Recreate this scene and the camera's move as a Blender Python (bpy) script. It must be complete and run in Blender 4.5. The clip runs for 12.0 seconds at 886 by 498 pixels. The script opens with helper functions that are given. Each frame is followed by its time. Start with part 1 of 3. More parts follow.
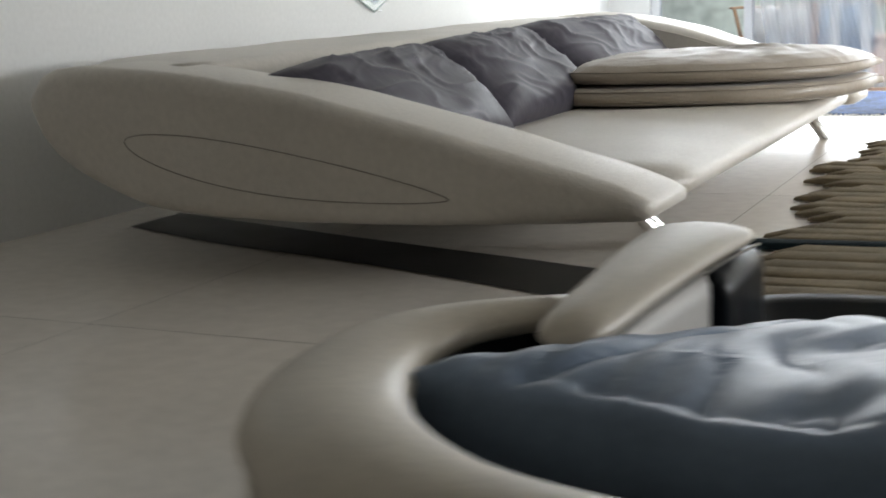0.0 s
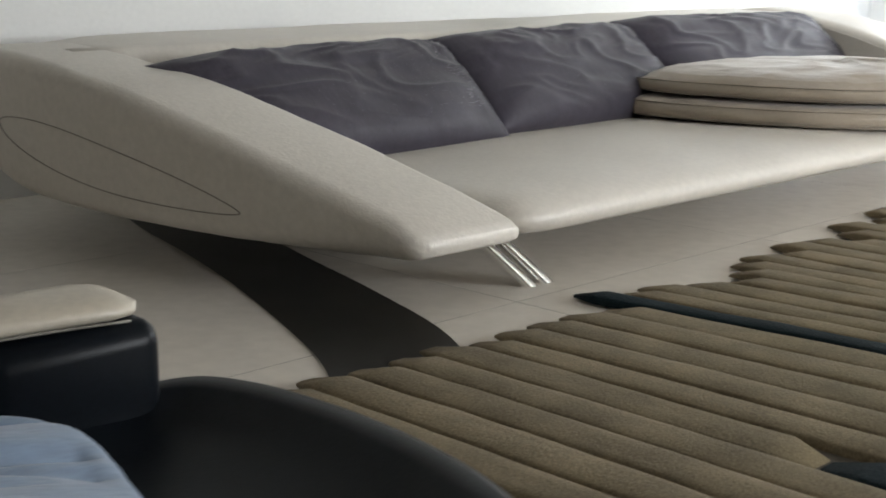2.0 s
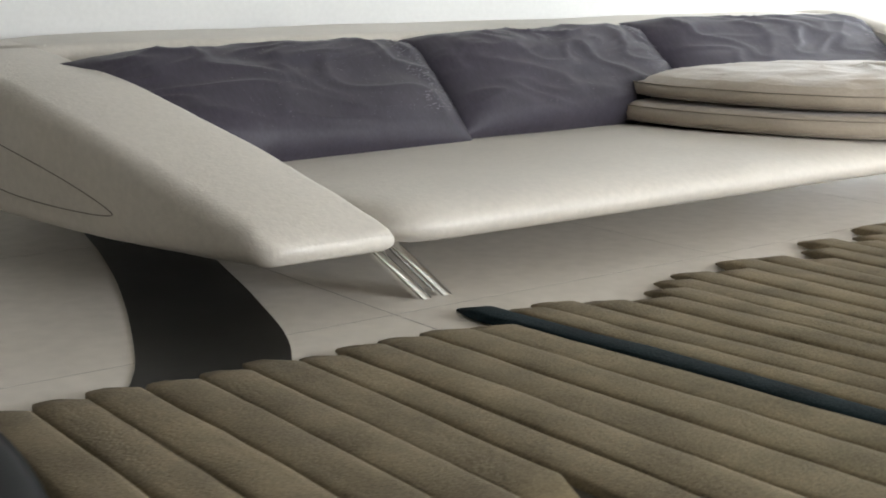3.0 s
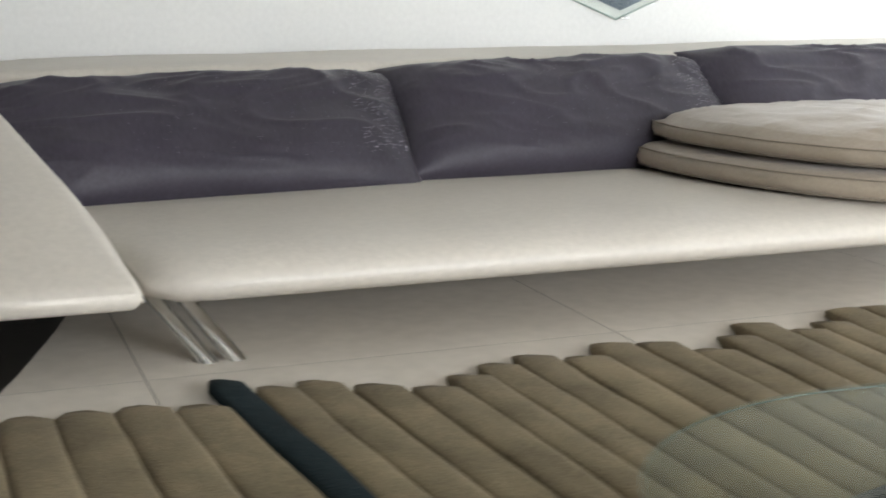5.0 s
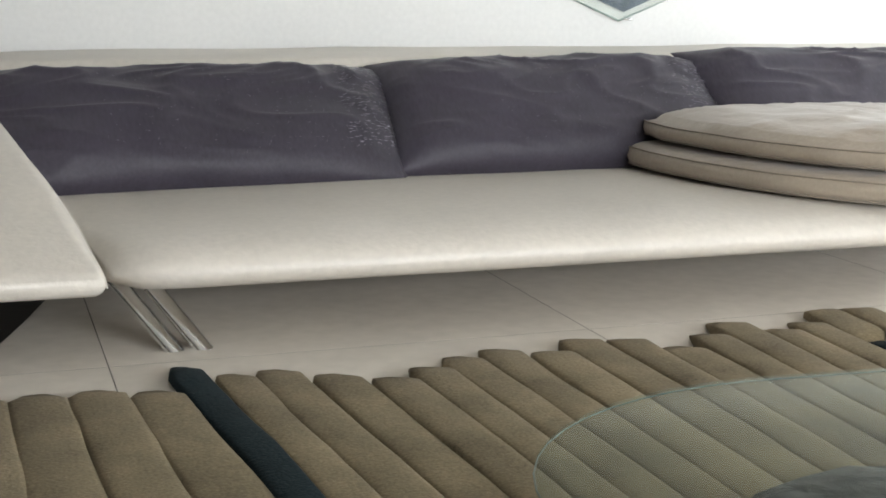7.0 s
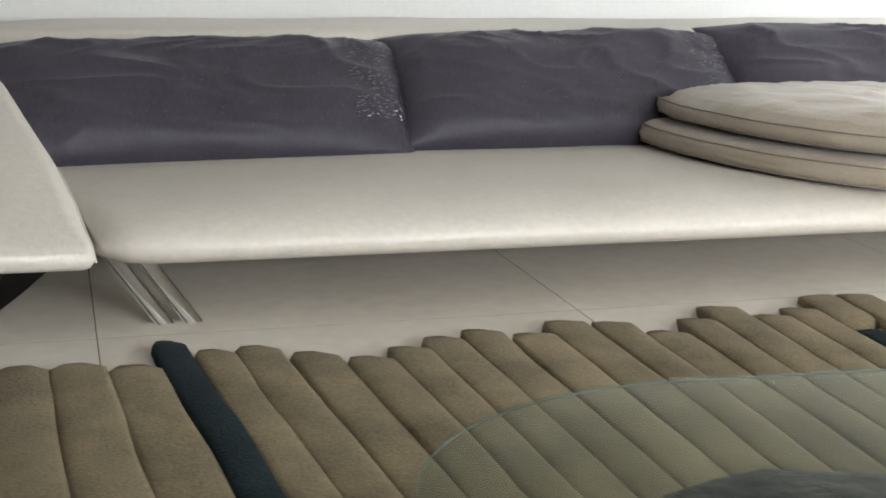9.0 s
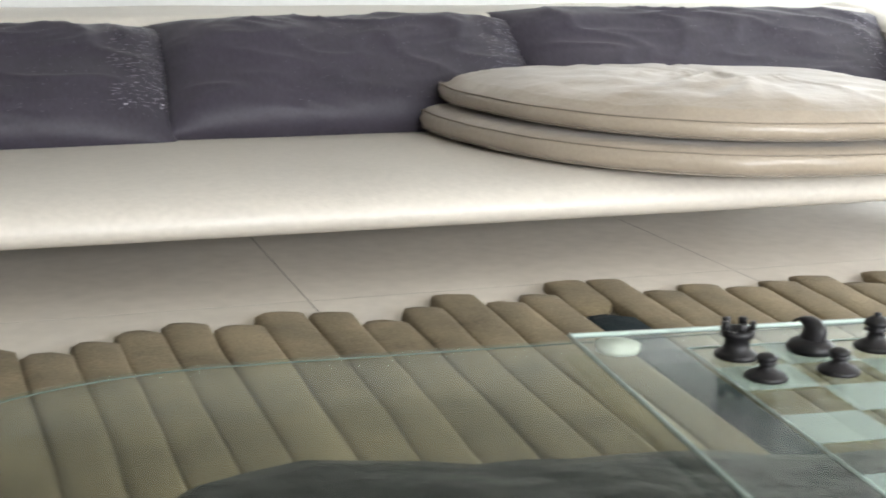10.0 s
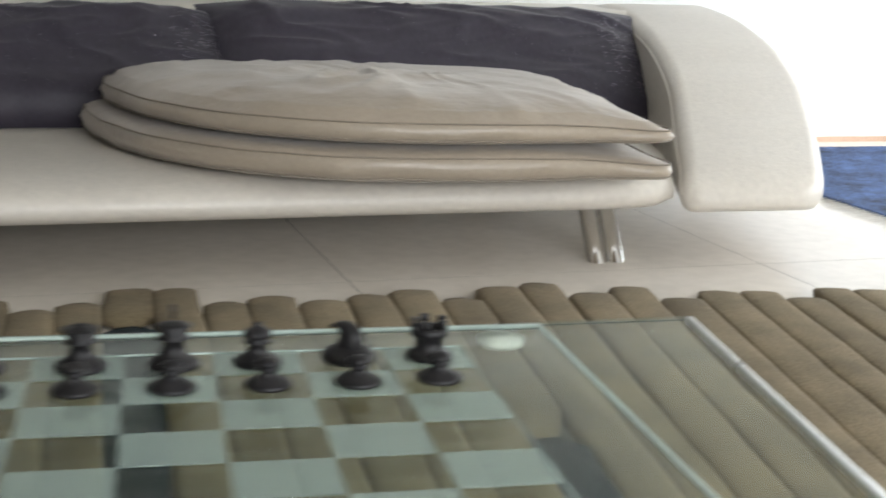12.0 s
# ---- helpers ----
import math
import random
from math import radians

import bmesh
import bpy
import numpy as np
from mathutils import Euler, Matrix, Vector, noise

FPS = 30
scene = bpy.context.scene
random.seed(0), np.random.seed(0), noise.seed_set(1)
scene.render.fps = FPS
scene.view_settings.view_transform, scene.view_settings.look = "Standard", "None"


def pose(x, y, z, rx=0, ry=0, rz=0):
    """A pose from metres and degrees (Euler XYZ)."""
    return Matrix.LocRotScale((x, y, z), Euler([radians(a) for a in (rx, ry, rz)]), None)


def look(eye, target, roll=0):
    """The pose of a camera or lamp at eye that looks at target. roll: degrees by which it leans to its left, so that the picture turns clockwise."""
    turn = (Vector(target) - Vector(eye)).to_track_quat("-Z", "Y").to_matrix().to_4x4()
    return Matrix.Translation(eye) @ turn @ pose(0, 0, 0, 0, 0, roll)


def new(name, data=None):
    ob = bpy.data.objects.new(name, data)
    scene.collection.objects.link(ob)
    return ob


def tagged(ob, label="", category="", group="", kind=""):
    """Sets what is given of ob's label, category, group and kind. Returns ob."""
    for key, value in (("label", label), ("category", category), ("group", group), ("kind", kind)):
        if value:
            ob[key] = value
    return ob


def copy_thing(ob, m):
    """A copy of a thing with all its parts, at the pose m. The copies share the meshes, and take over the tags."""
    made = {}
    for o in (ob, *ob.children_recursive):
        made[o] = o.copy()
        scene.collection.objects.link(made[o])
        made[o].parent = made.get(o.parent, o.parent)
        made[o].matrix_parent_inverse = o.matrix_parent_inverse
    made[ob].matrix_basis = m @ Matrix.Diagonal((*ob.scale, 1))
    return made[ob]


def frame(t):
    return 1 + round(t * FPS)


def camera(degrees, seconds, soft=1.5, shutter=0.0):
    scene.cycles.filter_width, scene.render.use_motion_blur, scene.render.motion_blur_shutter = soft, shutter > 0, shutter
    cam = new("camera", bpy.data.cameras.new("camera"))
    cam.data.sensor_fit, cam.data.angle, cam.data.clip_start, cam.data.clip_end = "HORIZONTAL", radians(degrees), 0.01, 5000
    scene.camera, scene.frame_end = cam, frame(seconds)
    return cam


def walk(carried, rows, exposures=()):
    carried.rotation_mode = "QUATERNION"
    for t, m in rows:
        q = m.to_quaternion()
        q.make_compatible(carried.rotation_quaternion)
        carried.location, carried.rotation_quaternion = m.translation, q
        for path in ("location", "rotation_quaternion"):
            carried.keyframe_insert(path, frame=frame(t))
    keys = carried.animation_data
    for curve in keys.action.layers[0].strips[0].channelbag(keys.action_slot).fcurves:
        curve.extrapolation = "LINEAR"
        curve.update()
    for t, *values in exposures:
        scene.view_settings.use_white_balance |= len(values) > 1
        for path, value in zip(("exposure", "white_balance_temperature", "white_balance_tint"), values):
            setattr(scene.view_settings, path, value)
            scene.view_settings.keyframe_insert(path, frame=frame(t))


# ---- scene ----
# camera and its walk: seconds, place, then heading to the right of +y, dip and lean in degrees
cam = camera(37.62, 12.0, soft=1.7, shutter=0.5)


def gaze(x, y, z, heading, dip, lean):
    return pose(x, y, z, 0, 0, -heading) @ pose(0, 0, 0, 90 - dip) @ pose(0, 0, 0, 0, 0, lean)


PATH = [
    (0, -4.617, -1.262, 0.897, 64.52, 10.77, -2.17),
    (0.5, -4.421, -1.879, 0.953, 60.22, 11.39, 0.37),
    (1, -3.937, -2.002, 0.889, 60.25, 11.24, -1.21),
    (1.5, -3.698, -2.403, 1.011, 56.91, 11.97, 1.47),
    (2, -3.225, -2.703, 1.021, 45.45, 12.31, 0.60),
    (2.5, -2.826, -2.961, 1.000, 41.90, 12.28, 0.26),
    (4.5, -1.195, -3.329, 0.979, 22.75, 11.50, 0.42),
    (5, -0.747, -3.508, 1.061, 21.40, 11.82, 0.38),
    (5.5, -0.136, -3.682, 1.096, 7.85, 11.53, 1.14),
    (6, 0.090, -3.655, 1.083, 3.82, 12.20, 0.58),
    (6.5, -0.307, -3.625, 1.034, 14.29, 12.14, 0.89),
    (7, -0.570, -3.567, 1.018, 19.86, 11.49, 1.01),
    (7.2, -0.566, -3.568, 1.022, 20.09, 11.50, 1.20),
    (9, -0.356, -3.656, 1.092, 16.85, 13.42, 1.49),
    (9.5, 0.052, -3.712, 1.029, 15.52, 13.13, 2.24),
    (9.8, 0.253, -3.712, 1.007, 17.90, 12.94, 1.72),
    (10, 0.300, -3.697, 1.022, 19.44, 13.22, 1.05),
    (10.5, 0.568, -3.748, 1.045, 20.83, 13.52, 1.71),
    (11, 0.921, -3.756, 1.014, 17.86, 13.43, 0.87),
    (11.2, 1.102, -3.820, 1.008, 17.04, 13.20, 1.89),
    (11.5, 1.266, -3.908, 1.006, 17.73, 13.09, 1.47),
    (11.6, 1.315, -3.911, 1.009, 18.05, 13.17, 1.39),
    (12, 1.615, -3.803, 0.970, 18.74, 12.74, 2.17),
]
STOPS = [(0, -0.18), (0.5, -0.08), (1.0, -0.1), (1.5, -0.03), (2.0, 0.06), (2.5, 0.3), (4.5, 0.25), (5.5, 0.2), (6.5, 0.28), (7.2, 0.25), (9.0, 0.25), (9.5, 0.42), (10.0, 0.47), (10.5, 0.42), (11.0, 0.18), (11.5, -0.04), (12.0, -0.47)]
walk(cam, [(row[0], gaze(*row[1:])) for row in PATH], STOPS)

# ---- light ----
world = bpy.data.worlds.new("sky")
scene.world = world
world.use_nodes = True
wn = world.node_tree.nodes
sky = wn.new("ShaderNodeTexSky")
sky.sky_type, sky.sun_disc = "NISHITA", False
sky.sun_elevation, sky.sun_rotation = radians(68), radians(260)
wn["Background"].inputs["Strength"].default_value = 0.15
world.node_tree.links.new(sky.outputs["Color"], wn["Background"].inputs["Color"])

sun = new("sun", bpy.data.lights.new("sun", "SUN"))
sun.data.energy, sun.data.angle, sun.data.color = 5.0, radians(2), (1.0, 0.95, 0.88)
sun.matrix_world = look((0, 0, 0), (0.35, 0.08, -0.93))


def window_light(name, x, y, z, target, wide, high, watts, tint):
    lamp = new(name, bpy.data.lights.new(name, "AREA"))
    lamp.data.shape, lamp.data.size, lamp.data.size_y = "RECTANGLE", wide, high
    lamp.data.energy, lamp.data.color = watts, tint
    lamp.matrix_world = look((x, y, z), target)
    return lamp


window_light("daylight_door", 7.1, 0.35, 1.0, (0, 0.35, 0.9), 3.6, 1.75, 158, (0.92, 0.965, 1.0))
window_light("daylight_window", 3.0, -6.05, 1.45, (2.2, 0, 1.1), 3.8, 1.0, 300, (0.94, 0.97, 1.0))

# ---- helpers for meshes ----
def part(name, bm, material, parent=None, label="", smooth=True):
    bmesh.ops.recalc_face_normals(bm, faces=bm.faces)
    me = bpy.data.meshes.new(name)
    bm.to_mesh(me)
    bm.free()
    me.materials.append(material)
    if smooth:
        me.shade_smooth()
    ob = new(name, me)
    if parent is not None:
        ob.parent = parent
    if label:
        ob["label"] = label
    return ob


def thing(name, label, category, m=None, group="", kind=""):
    ob = tagged(new(name), label, category, group, kind)
    if m is not None:
        ob.matrix_basis = m
    return ob


def surface(nu, nv, fn, close_u=False, close_v=False, cap=False):
    """A sheet of nu by nv points; fn(i, j) gives each point."""
    bm = bmesh.new()
    rows = [[bm.verts.new(fn(i, j)) for j in range(nv)] for i in range(nu)]
    for i in range(nu if close_u else nu - 1):
        for j in range(nv if close_v else nv - 1):
            a, b = (i + 1) % nu, (j + 1) % nv
            bm.faces.new((rows[i][j], rows[a][j], rows[a][b], rows[i][b]))
    if cap:
        bm.faces.new(rows[0])
        bm.faces.new(rows[-1])
    return bm


def rounded_rect(x0, x1, z0, z1, r, seg=5):
    r = min(r, abs(x1 - x0) * 0.49, abs(z1 - z0) * 0.49)
    pts = []
    for cx, cz, a0 in ((x1 - r, z1 - r, 0), (x0 + r, z1 - r, 90), (x0 + r, z0 + r, 180), (x1 - r, z0 + r, 270)):
        for k in range(seg + 1):
            a = radians(a0 + 90 * k / seg)
            pts.append((cx + r * math.cos(a), cz + r * math.sin(a)))
    return pts


def rbox(sx, sy, sz, r=0.01, seg=2, at=(0, 0, 0)):
    bm = bmesh.new()
    bmesh.ops.create_cube(bm, size=1)
    for v in bm.verts:
        v.co = Vector((v.co.x * sx + at[0], v.co.y * sy + at[1], v.co.z * sz + at[2]))
    if r > 0:
        bmesh.ops.bevel(bm, geom=bm.edges[:], offset=r, segments=seg, affect="EDGES", profile=0.5)
    return bm


def tube(points, radius, sides=8, closed=False):
    pts = [Vector(p) for p in points]
    n = len(pts)
    bm = bmesh.new()
    rings = []
    for i, p in enumerate(pts):
        a = pts[(i - 1) % n] if closed or i else p
        b = pts[(i + 1) % n] if closed or i < n - 1 else p
        d = (b - a).normalized()
        s = d.orthogonal().normalized() if abs(d.z) > 0.95 else d.cross(Vector((0, 0, 1))).normalized()
        u = s.cross(d)
        r = radius(i / max(n - 1, 1)) if callable(radius) else radius
        rings.append([bm.verts.new(p + (s * math.cos(2 * math.pi * k / sides) + u * math.sin(2 * math.pi * k / sides)) * r)
                      for k in range(sides)])
    for i in range(n if closed else n - 1):
        for k in range(sides):
            q = (k + 1) % sides
            bm.faces.new((rings[i][k], rings[i][q], rings[(i + 1) % n][q], rings[(i + 1) % n][k]))
    if not closed:
        bm.faces.new(rings[0])
        bm.faces.new(rings[-1])
    return bm


def lathe(profile, sides=20):
    return surface(len(profile), sides, lambda i, j: (
        profile[i][0] * math.cos(2 * math.pi * j / sides), profile[i][0] * math.sin(2 * math.pi * j / sides), profile[i][1]),
        close_v=True, cap=True)


def curve_at(table, t):
    """Smooth value of a table of (t, values...) at t."""
    table = sorted(table)
    t = min(max(t, table[0][0]), table[-1][0])
    xs = [row[0] for row in table]
    i = min(max([k for k in range(len(xs)) if xs[k] <= t][-1], 0), len(xs) - 2)
    u = (t - xs[i]) / (xs[i + 1] - xs[i])
    out = []
    for c in range(1, len(table[0])):
        def slope(k):
            lo, hi = max(k - 1, 0), min(k + 1, len(xs) - 1)
            return (table[hi][c] - table[lo][c]) / (xs[hi] - xs[lo])
        h = xs[i + 1] - xs[i]
        p0, p1, m0, m1 = table[i][c], table[i + 1][c], slope(i) * h, slope(i + 1) * h
        out.append((2 * u**3 - 3 * u**2 + 1) * p0 + (u**3 - 2 * u**2 + u) * m0 + (3 * u**2 - 2 * u**3) * p1 + (u**3 - u**2) * m1)
    return out


def fbm(x, y, z, octaves=3):
    return noise.fractal(Vector((x, y, z)), 1.0, 2.0, octaves)


# ---- materials ----
def material(name, base, rough=0.6, metal=0.0, vary=0.12, scale=3.0, grain=60.0, bump=0.15, bump_scale=None, spec=0.5,
             tint=None, sheen=0.0, coat=0.0, depth=0.004, stretch=(1, 1, 1), island=0.0, rough_vary=0.1):
    m = bpy.data.materials.new(name)
    m.use_nodes = True
    nt = m.node_tree
    n, l = nt.nodes, nt.links
    b = n["Principled BSDF"]
    tc = n.new("ShaderNodeTexCoord")
    mp = n.new("ShaderNodeMapping")
    mp.inputs["Scale"].default_value = stretch
    l.new(tc.outputs["Object"], mp.inputs["Vector"])

    def tex(s, detail=4.0):
        t = n.new("ShaderNodeTexNoise")
        t.inputs["Scale"].default_value, t.inputs["Detail"].default_value = s, detail
        l.new(mp.outputs["Vector"], t.inputs["Vector"])
        return t
    big, fine = tex(scale), tex(grain, 6.0)
    mix = n.new("ShaderNodeMix")
    mix.data_type = "RGBA"
    other = tint or tuple(max(0.0, c * (1 - 2.2 * vary)) for c in base)
    lighter = tuple(min(1.0, c * (1 + vary)) for c in base)
    mix.inputs[6].default_value, mix.inputs[7].default_value = (*lighter, 1), (*other, 1)
    add = n.new("ShaderNodeMath")
    add.operation = "MULTIPLY_ADD"
    l.new(fine.outputs["Fac"], add.inputs[0])
    add.inputs[1].default_value = 0.5
    half = n.new("ShaderNodeMath")
    half.operation = "MULTIPLY"
    l.new(big.outputs["Fac"], half.inputs[0])
    half.inputs[1].default_value = 0.5
    l.new(half.outputs[0], add.inputs[2])
    ramp = n.new("ShaderNodeMapRange")
    ramp.inputs["From Min"].default_value, ramp.inputs["From Max"].default_value = 0.33, 0.68
    l.new(add.outputs[0], ramp.inputs["Value"])
    l.new(ramp.outputs["Result"], mix.inputs[0])
    colour = mix.outputs[2]
    if island:
        info = n.new("ShaderNodeObjectInfo")
        hsv = n.new("ShaderNodeHueSaturation")
        mr = n.new("ShaderNodeMapRange")
        mr.inputs["To Min"].default_value, mr.inputs["To Max"].default_value = 1 - island, 1 + island
        l.new(info.outputs["Random"], mr.inputs["Value"])
        l.new(mr.outputs["Result"], hsv.inputs["Value"])
        l.new(colour, hsv.inputs["Color"])
        colour = hsv.outputs["Color"]
    l.new(colour, b.inputs["Base Color"])
    rr = n.new("ShaderNodeMapRange")
    rr.inputs["To Min"].default_value, rr.inputs["To Max"].default_value = max(0.02, rough - rough_vary * 0.5), min(1, rough + rough_vary * 0.5)
    l.new(big.outputs["Fac"], rr.inputs["Value"])
    l.new(rr.outputs["Result"], b.inputs["Roughness"])
    b.inputs["Metallic"].default_value, b.inputs["Specular IOR Level"].default_value = metal, spec
    b.inputs["Sheen Weight"].default_value, b.inputs["Coat Weight"].default_value = sheen, coat
    if bump:
        bt = tex(bump_scale or grain, 5.0)
        bp = n.new("ShaderNodeBump")
        bp.inputs["Strength"].default_value, bp.inputs["Distance"].default_value = bump, depth
        l.new(bt.outputs["Fac"], bp.inputs["Height"])
        l.new(bp.outputs["Normal"], b.inputs["Normal"])
    return m


def glassy(name, colour, rough=0.0, ior=1.45, frost=0.0):
    m = bpy.data.materials.new(name)
    m.use_nodes = True
    nt = m.node_tree
    n, l = nt.nodes, nt.links
    for node in list(n):
        n.remove(node)
    out = n.new("ShaderNodeOutputMaterial")
    clear = n.new("ShaderNodeBsdfTransparent")
    clear.inputs["Color"].default_value = (*colour, 1)
    gloss = n.new("ShaderNodeBsdfGlossy")
    gloss.inputs["Roughness"].default_value = max(rough, 0.02)
    facing = n.new("ShaderNodeLayerWeight")
    facing.inputs["Blend"].default_value = 0.5
    power = n.new("ShaderNodeMath")
    power.operation = "POWER"
    power.inputs[1].default_value = 5.0
    l.new(facing.outputs["Facing"], power.inputs[0])
    amount = n.new("ShaderNodeMath")
    amount.operation = "MULTIPLY_ADD"
    amount.inputs[1].default_value, amount.inputs[2].default_value = (ior - 1) * 0.76, 0.022
    l.new(power.outputs[0], amount.inputs[0])
    mix = n.new("ShaderNodeMixShader")
    l.new(amount.outputs[0], mix.inputs[0])
    body = clear.outputs[0]
    if frost:
        milk = n.new("ShaderNodeBsdfDiffuse")
        milk.inputs["Color"].default_value = (0.41, 0.50, 0.465, 1)
        tex = n.new("ShaderNodeTexNoise")
        tex.inputs["Scale"].default_value = 9.0
        mr = n.new("ShaderNodeMapRange")
        mr.inputs["To Min"].default_value, mr.inputs["To Max"].default_value = frost - 0.04, frost + 0.04
        l.new(tex.outputs["Fac"], mr.inputs["Value"])
        m2 = n.new("ShaderNodeMixShader")
        l.new(mr.outputs["Result"], m2.inputs[0])
        l.new(clear.outputs[0], m2.inputs[1])
        l.new(milk.outputs[0], m2.inputs[2])
        body = m2.outputs[0]
    l.new(body, mix.inputs[1])
    l.new(gloss.outputs[0], mix.inputs[2])
    l.new(mix.outputs[0], out.inputs["Surface"])
    return m


LEATHER = material("cream_leather", (0.645, 0.602, 0.535), 0.42, vary=0.05, scale=1.3, grain=40, bump=0.55, bump_scale=70, depth=0.003, rough_vary=0.2)
LEATHER_DARK = material("seam_thread", (0.24, 0.22, 0.19), 0.7, bump=0)
LEATHER_SEAM = material("leather_seam", (0.31, 0.28, 0.24), 0.7, bump=0)
BLACK = material("black_leather", (0.005, 0.007, 0.010), 0.33, spec=0.10, vary=0.2, scale=4, grain=90, bump=0.1, bump_scale=110, depth=0.002)
CREAM_TRIM = material("ivory_leather", (0.60, 0.54, 0.44), 0.38, vary=0.06, scale=2, grain=60, bump=0.2, bump_scale=90, depth=0.002)
PANEL = material("pale_panel_leather", (0.55, 0.53, 0.49), 0.5, vary=0.06, scale=2, grain=60, bump=0.15)
VELVET = material("grey_velvet", (0.045, 0.039, 0.054), 0.52, spec=0.28, vary=0.16, scale=2.2, grain=90, bump=0.3, bump_scale=9, depth=0.012, sheen=0.12, stretch=(1.0, 1.0, 0.35))
TAUPE = material("taupe_satin", (0.37, 0.312, 0.245), 0.38, vary=0.06, scale=2.5, grain=80, bump=0.6, bump_scale=5.5, depth=0.022, sheen=0.2)
TAUPE_CORD = material("taupe_cord", (0.25, 0.21, 0.165), 0.6, vary=0.1, bump=0)
BLUE_SATIN = material("blue_grey_satin", (0.25, 0.33, 0.45), 0.40, spec=0.3, vary=0.10, scale=3, grain=60, bump=0.5, bump_scale=4.5, depth=0.02, sheen=0.2, stretch=(0.5, 2.4, 1), rough_vary=0.2)
CHROME = material("chrome", (0.80, 0.80, 0.80), 0.07, metal=1.0, vary=0.03, bump=0.03)
PLASTER = material("white_plaster", (0.80, 0.80, 0.78), 0.8, vary=0.03, scale=0.8, grain=40, bump=0.08, bump_scale=60)
TAUPE_WALL = material("taupe_paint", (0.78, 0.76, 0.73), 0.8, vary=0.04, scale=0.8, grain=40, bump=0.08, bump_scale=60)
DIM_WALL = material("bounce_cutting_paint", (0.42, 0.39, 0.35), 0.8, vary=0.05, scale=0.8, grain=40, bump=0.08, bump_scale=60)
CEILING = material("ceiling_paint", (0.82, 0.82, 0.80), 0.9, vary=0.02, scale=1, grain=30, bump=0.05)
TILE = material("cream_tile", (0.80, 0.745, 0.67), 0.2, spec=0.4, vary=0.05, scale=1.2, grain=16, bump=0.03, bump_scale=8, island=0.02, rough_vary=0.12)
GROUT = material("grout", (0.10, 0.09, 0.078), 0.9, vary=0.1, grain=90)
INLAY = material("black_inlay", (0.012, 0.012, 0.011), 0.38, vary=0.2, scale=3, grain=60, bump=0.05)
PILE = material("taupe_pile", (0.228, 0.181, 0.113), 0.95, vary=0.22, scale=5, grain=130, bump=0.4, bump_scale=110, depth=0.006, sheen=0.05, island=0.10, spec=0.08)
PILE_DARK = material("petrol_pile", (0.013, 0.024, 0.029), 0.95, vary=0.3, scale=5, grain=130, bump=0.6, bump_scale=110, depth=0.006, sheen=0.02, spec=0.1)
BACKING = material("rug_backing", (0.10, 0.085, 0.065), 0.95, vary=0.2)
GLASS = glassy("clear_glass", (0.955, 0.97, 0.96))
TABLE_GLASS = glassy("table_glass", (0.865, 0.905, 0.86))
PANE = glassy("window_glass", (0.97, 0.98, 0.98))
FROST = glassy("frosted_square", (0.86, 0.92, 0.89), 0.08, 1.4, frost=0.35)
EDGE = material("glass_edge", (0.40, 0.50, 0.46), 0.08, vary=0.08, scale=6, bump=0.0, coat=0.5)
DARK_EDGE = material("green_glass_edge", (0.06, 0.10, 0.085), 0.3, vary=0.1, scale=6, bump=0.0)
BEVEL = material("glint_white_bevel", (0.93, 0.95, 0.95), 0.28, metal=0.7, vary=0.04, bump=0)
ROBOT = material("black_plastic", (0.012, 0.013, 0.014), 0.1, vary=0.2, bump=0.02)
METAL = material("white_aluminium", (0.70, 0.71, 0.72), 0.35, vary=0.03, bump=0.02)
CHESS_BLACK = material("black_chess_wood", (0.012, 0.011, 0.012), 0.5, spec=0.3, vary=0.3, scale=20, bump=0.1)
CHESS_GREEN = material("dark_green_chess", (0.025, 0.038, 0.031), 0.45, spec=0.3, vary=0.3, scale=20, bump=0.1)
CHESS_WHITE = material("white_chess_top", (0.55, 0.55, 0.52), 0.4, vary=0.1, scale=20, bump=0.1)
SEQUIN = material("silver_sequin", (0.26, 0.245, 0.28), 0.3, metal=0.9, vary=0.1, bump=0)

# ---- the room ----
WALL_Y, EAST, WEST, SOUTH, TOP = 2.6, 7.3, -6.4, -6.2, 2.15


def slab(name, x0, x1, y0, y1, z0, z1, mat, label="", category="", kind="structure", parent=None, r=0.0):
    ob = part(name, rbox(x1 - x0, y1 - y0, z1 - z0, r, 2, ((x0 + x1) / 2, (y0 + y1) / 2, (z0 + z1) / 2)), mat, parent, label, smooth=False)
    if parent is None:
        tagged(ob, label, category, kind=kind)
    return ob


slab("ceiling", WEST - 0.15, EAST + 0.15, SOUTH - 0.15, 3.35, TOP, TOP + 0.1, CEILING, "plain white painted ceiling", "ceiling")
slab("wall_north", -1.48, EAST, WALL_Y, WALL_Y + 0.75, 0, TOP, PLASTER, "smooth white painted wall behind the sofa", "wall")
slab("wall_recess", WEST, -1.48, 3.2, 3.35, 0, TOP, TAUPE_WALL, "white painted wall set back in a recess", "wall")
slab("wall_west", WEST - 0.15, WEST, SOUTH, 3.35, 0, TOP, DIM_WALL, "unseen side wall darkened to cut bounced light", "wall")
DOOR0, DOOR1, HEAD = -1.5, 2.2, 1.9
slab("wall_east", EAST, EAST + 0.15, DOOR1, 3.35, 0, TOP, PLASTER, "white wall beside the balcony door", "wall")
slab("wall_east", EAST, EAST + 0.15, DOOR0, DOOR1, HEAD, TOP, PLASTER, "white wall above the balcony door", "wall")
slab("wall_east", EAST, EAST + 0.15, SOUTH, DOOR0, 0, TOP, PLASTER, "white wall beside the balcony door", "wall")
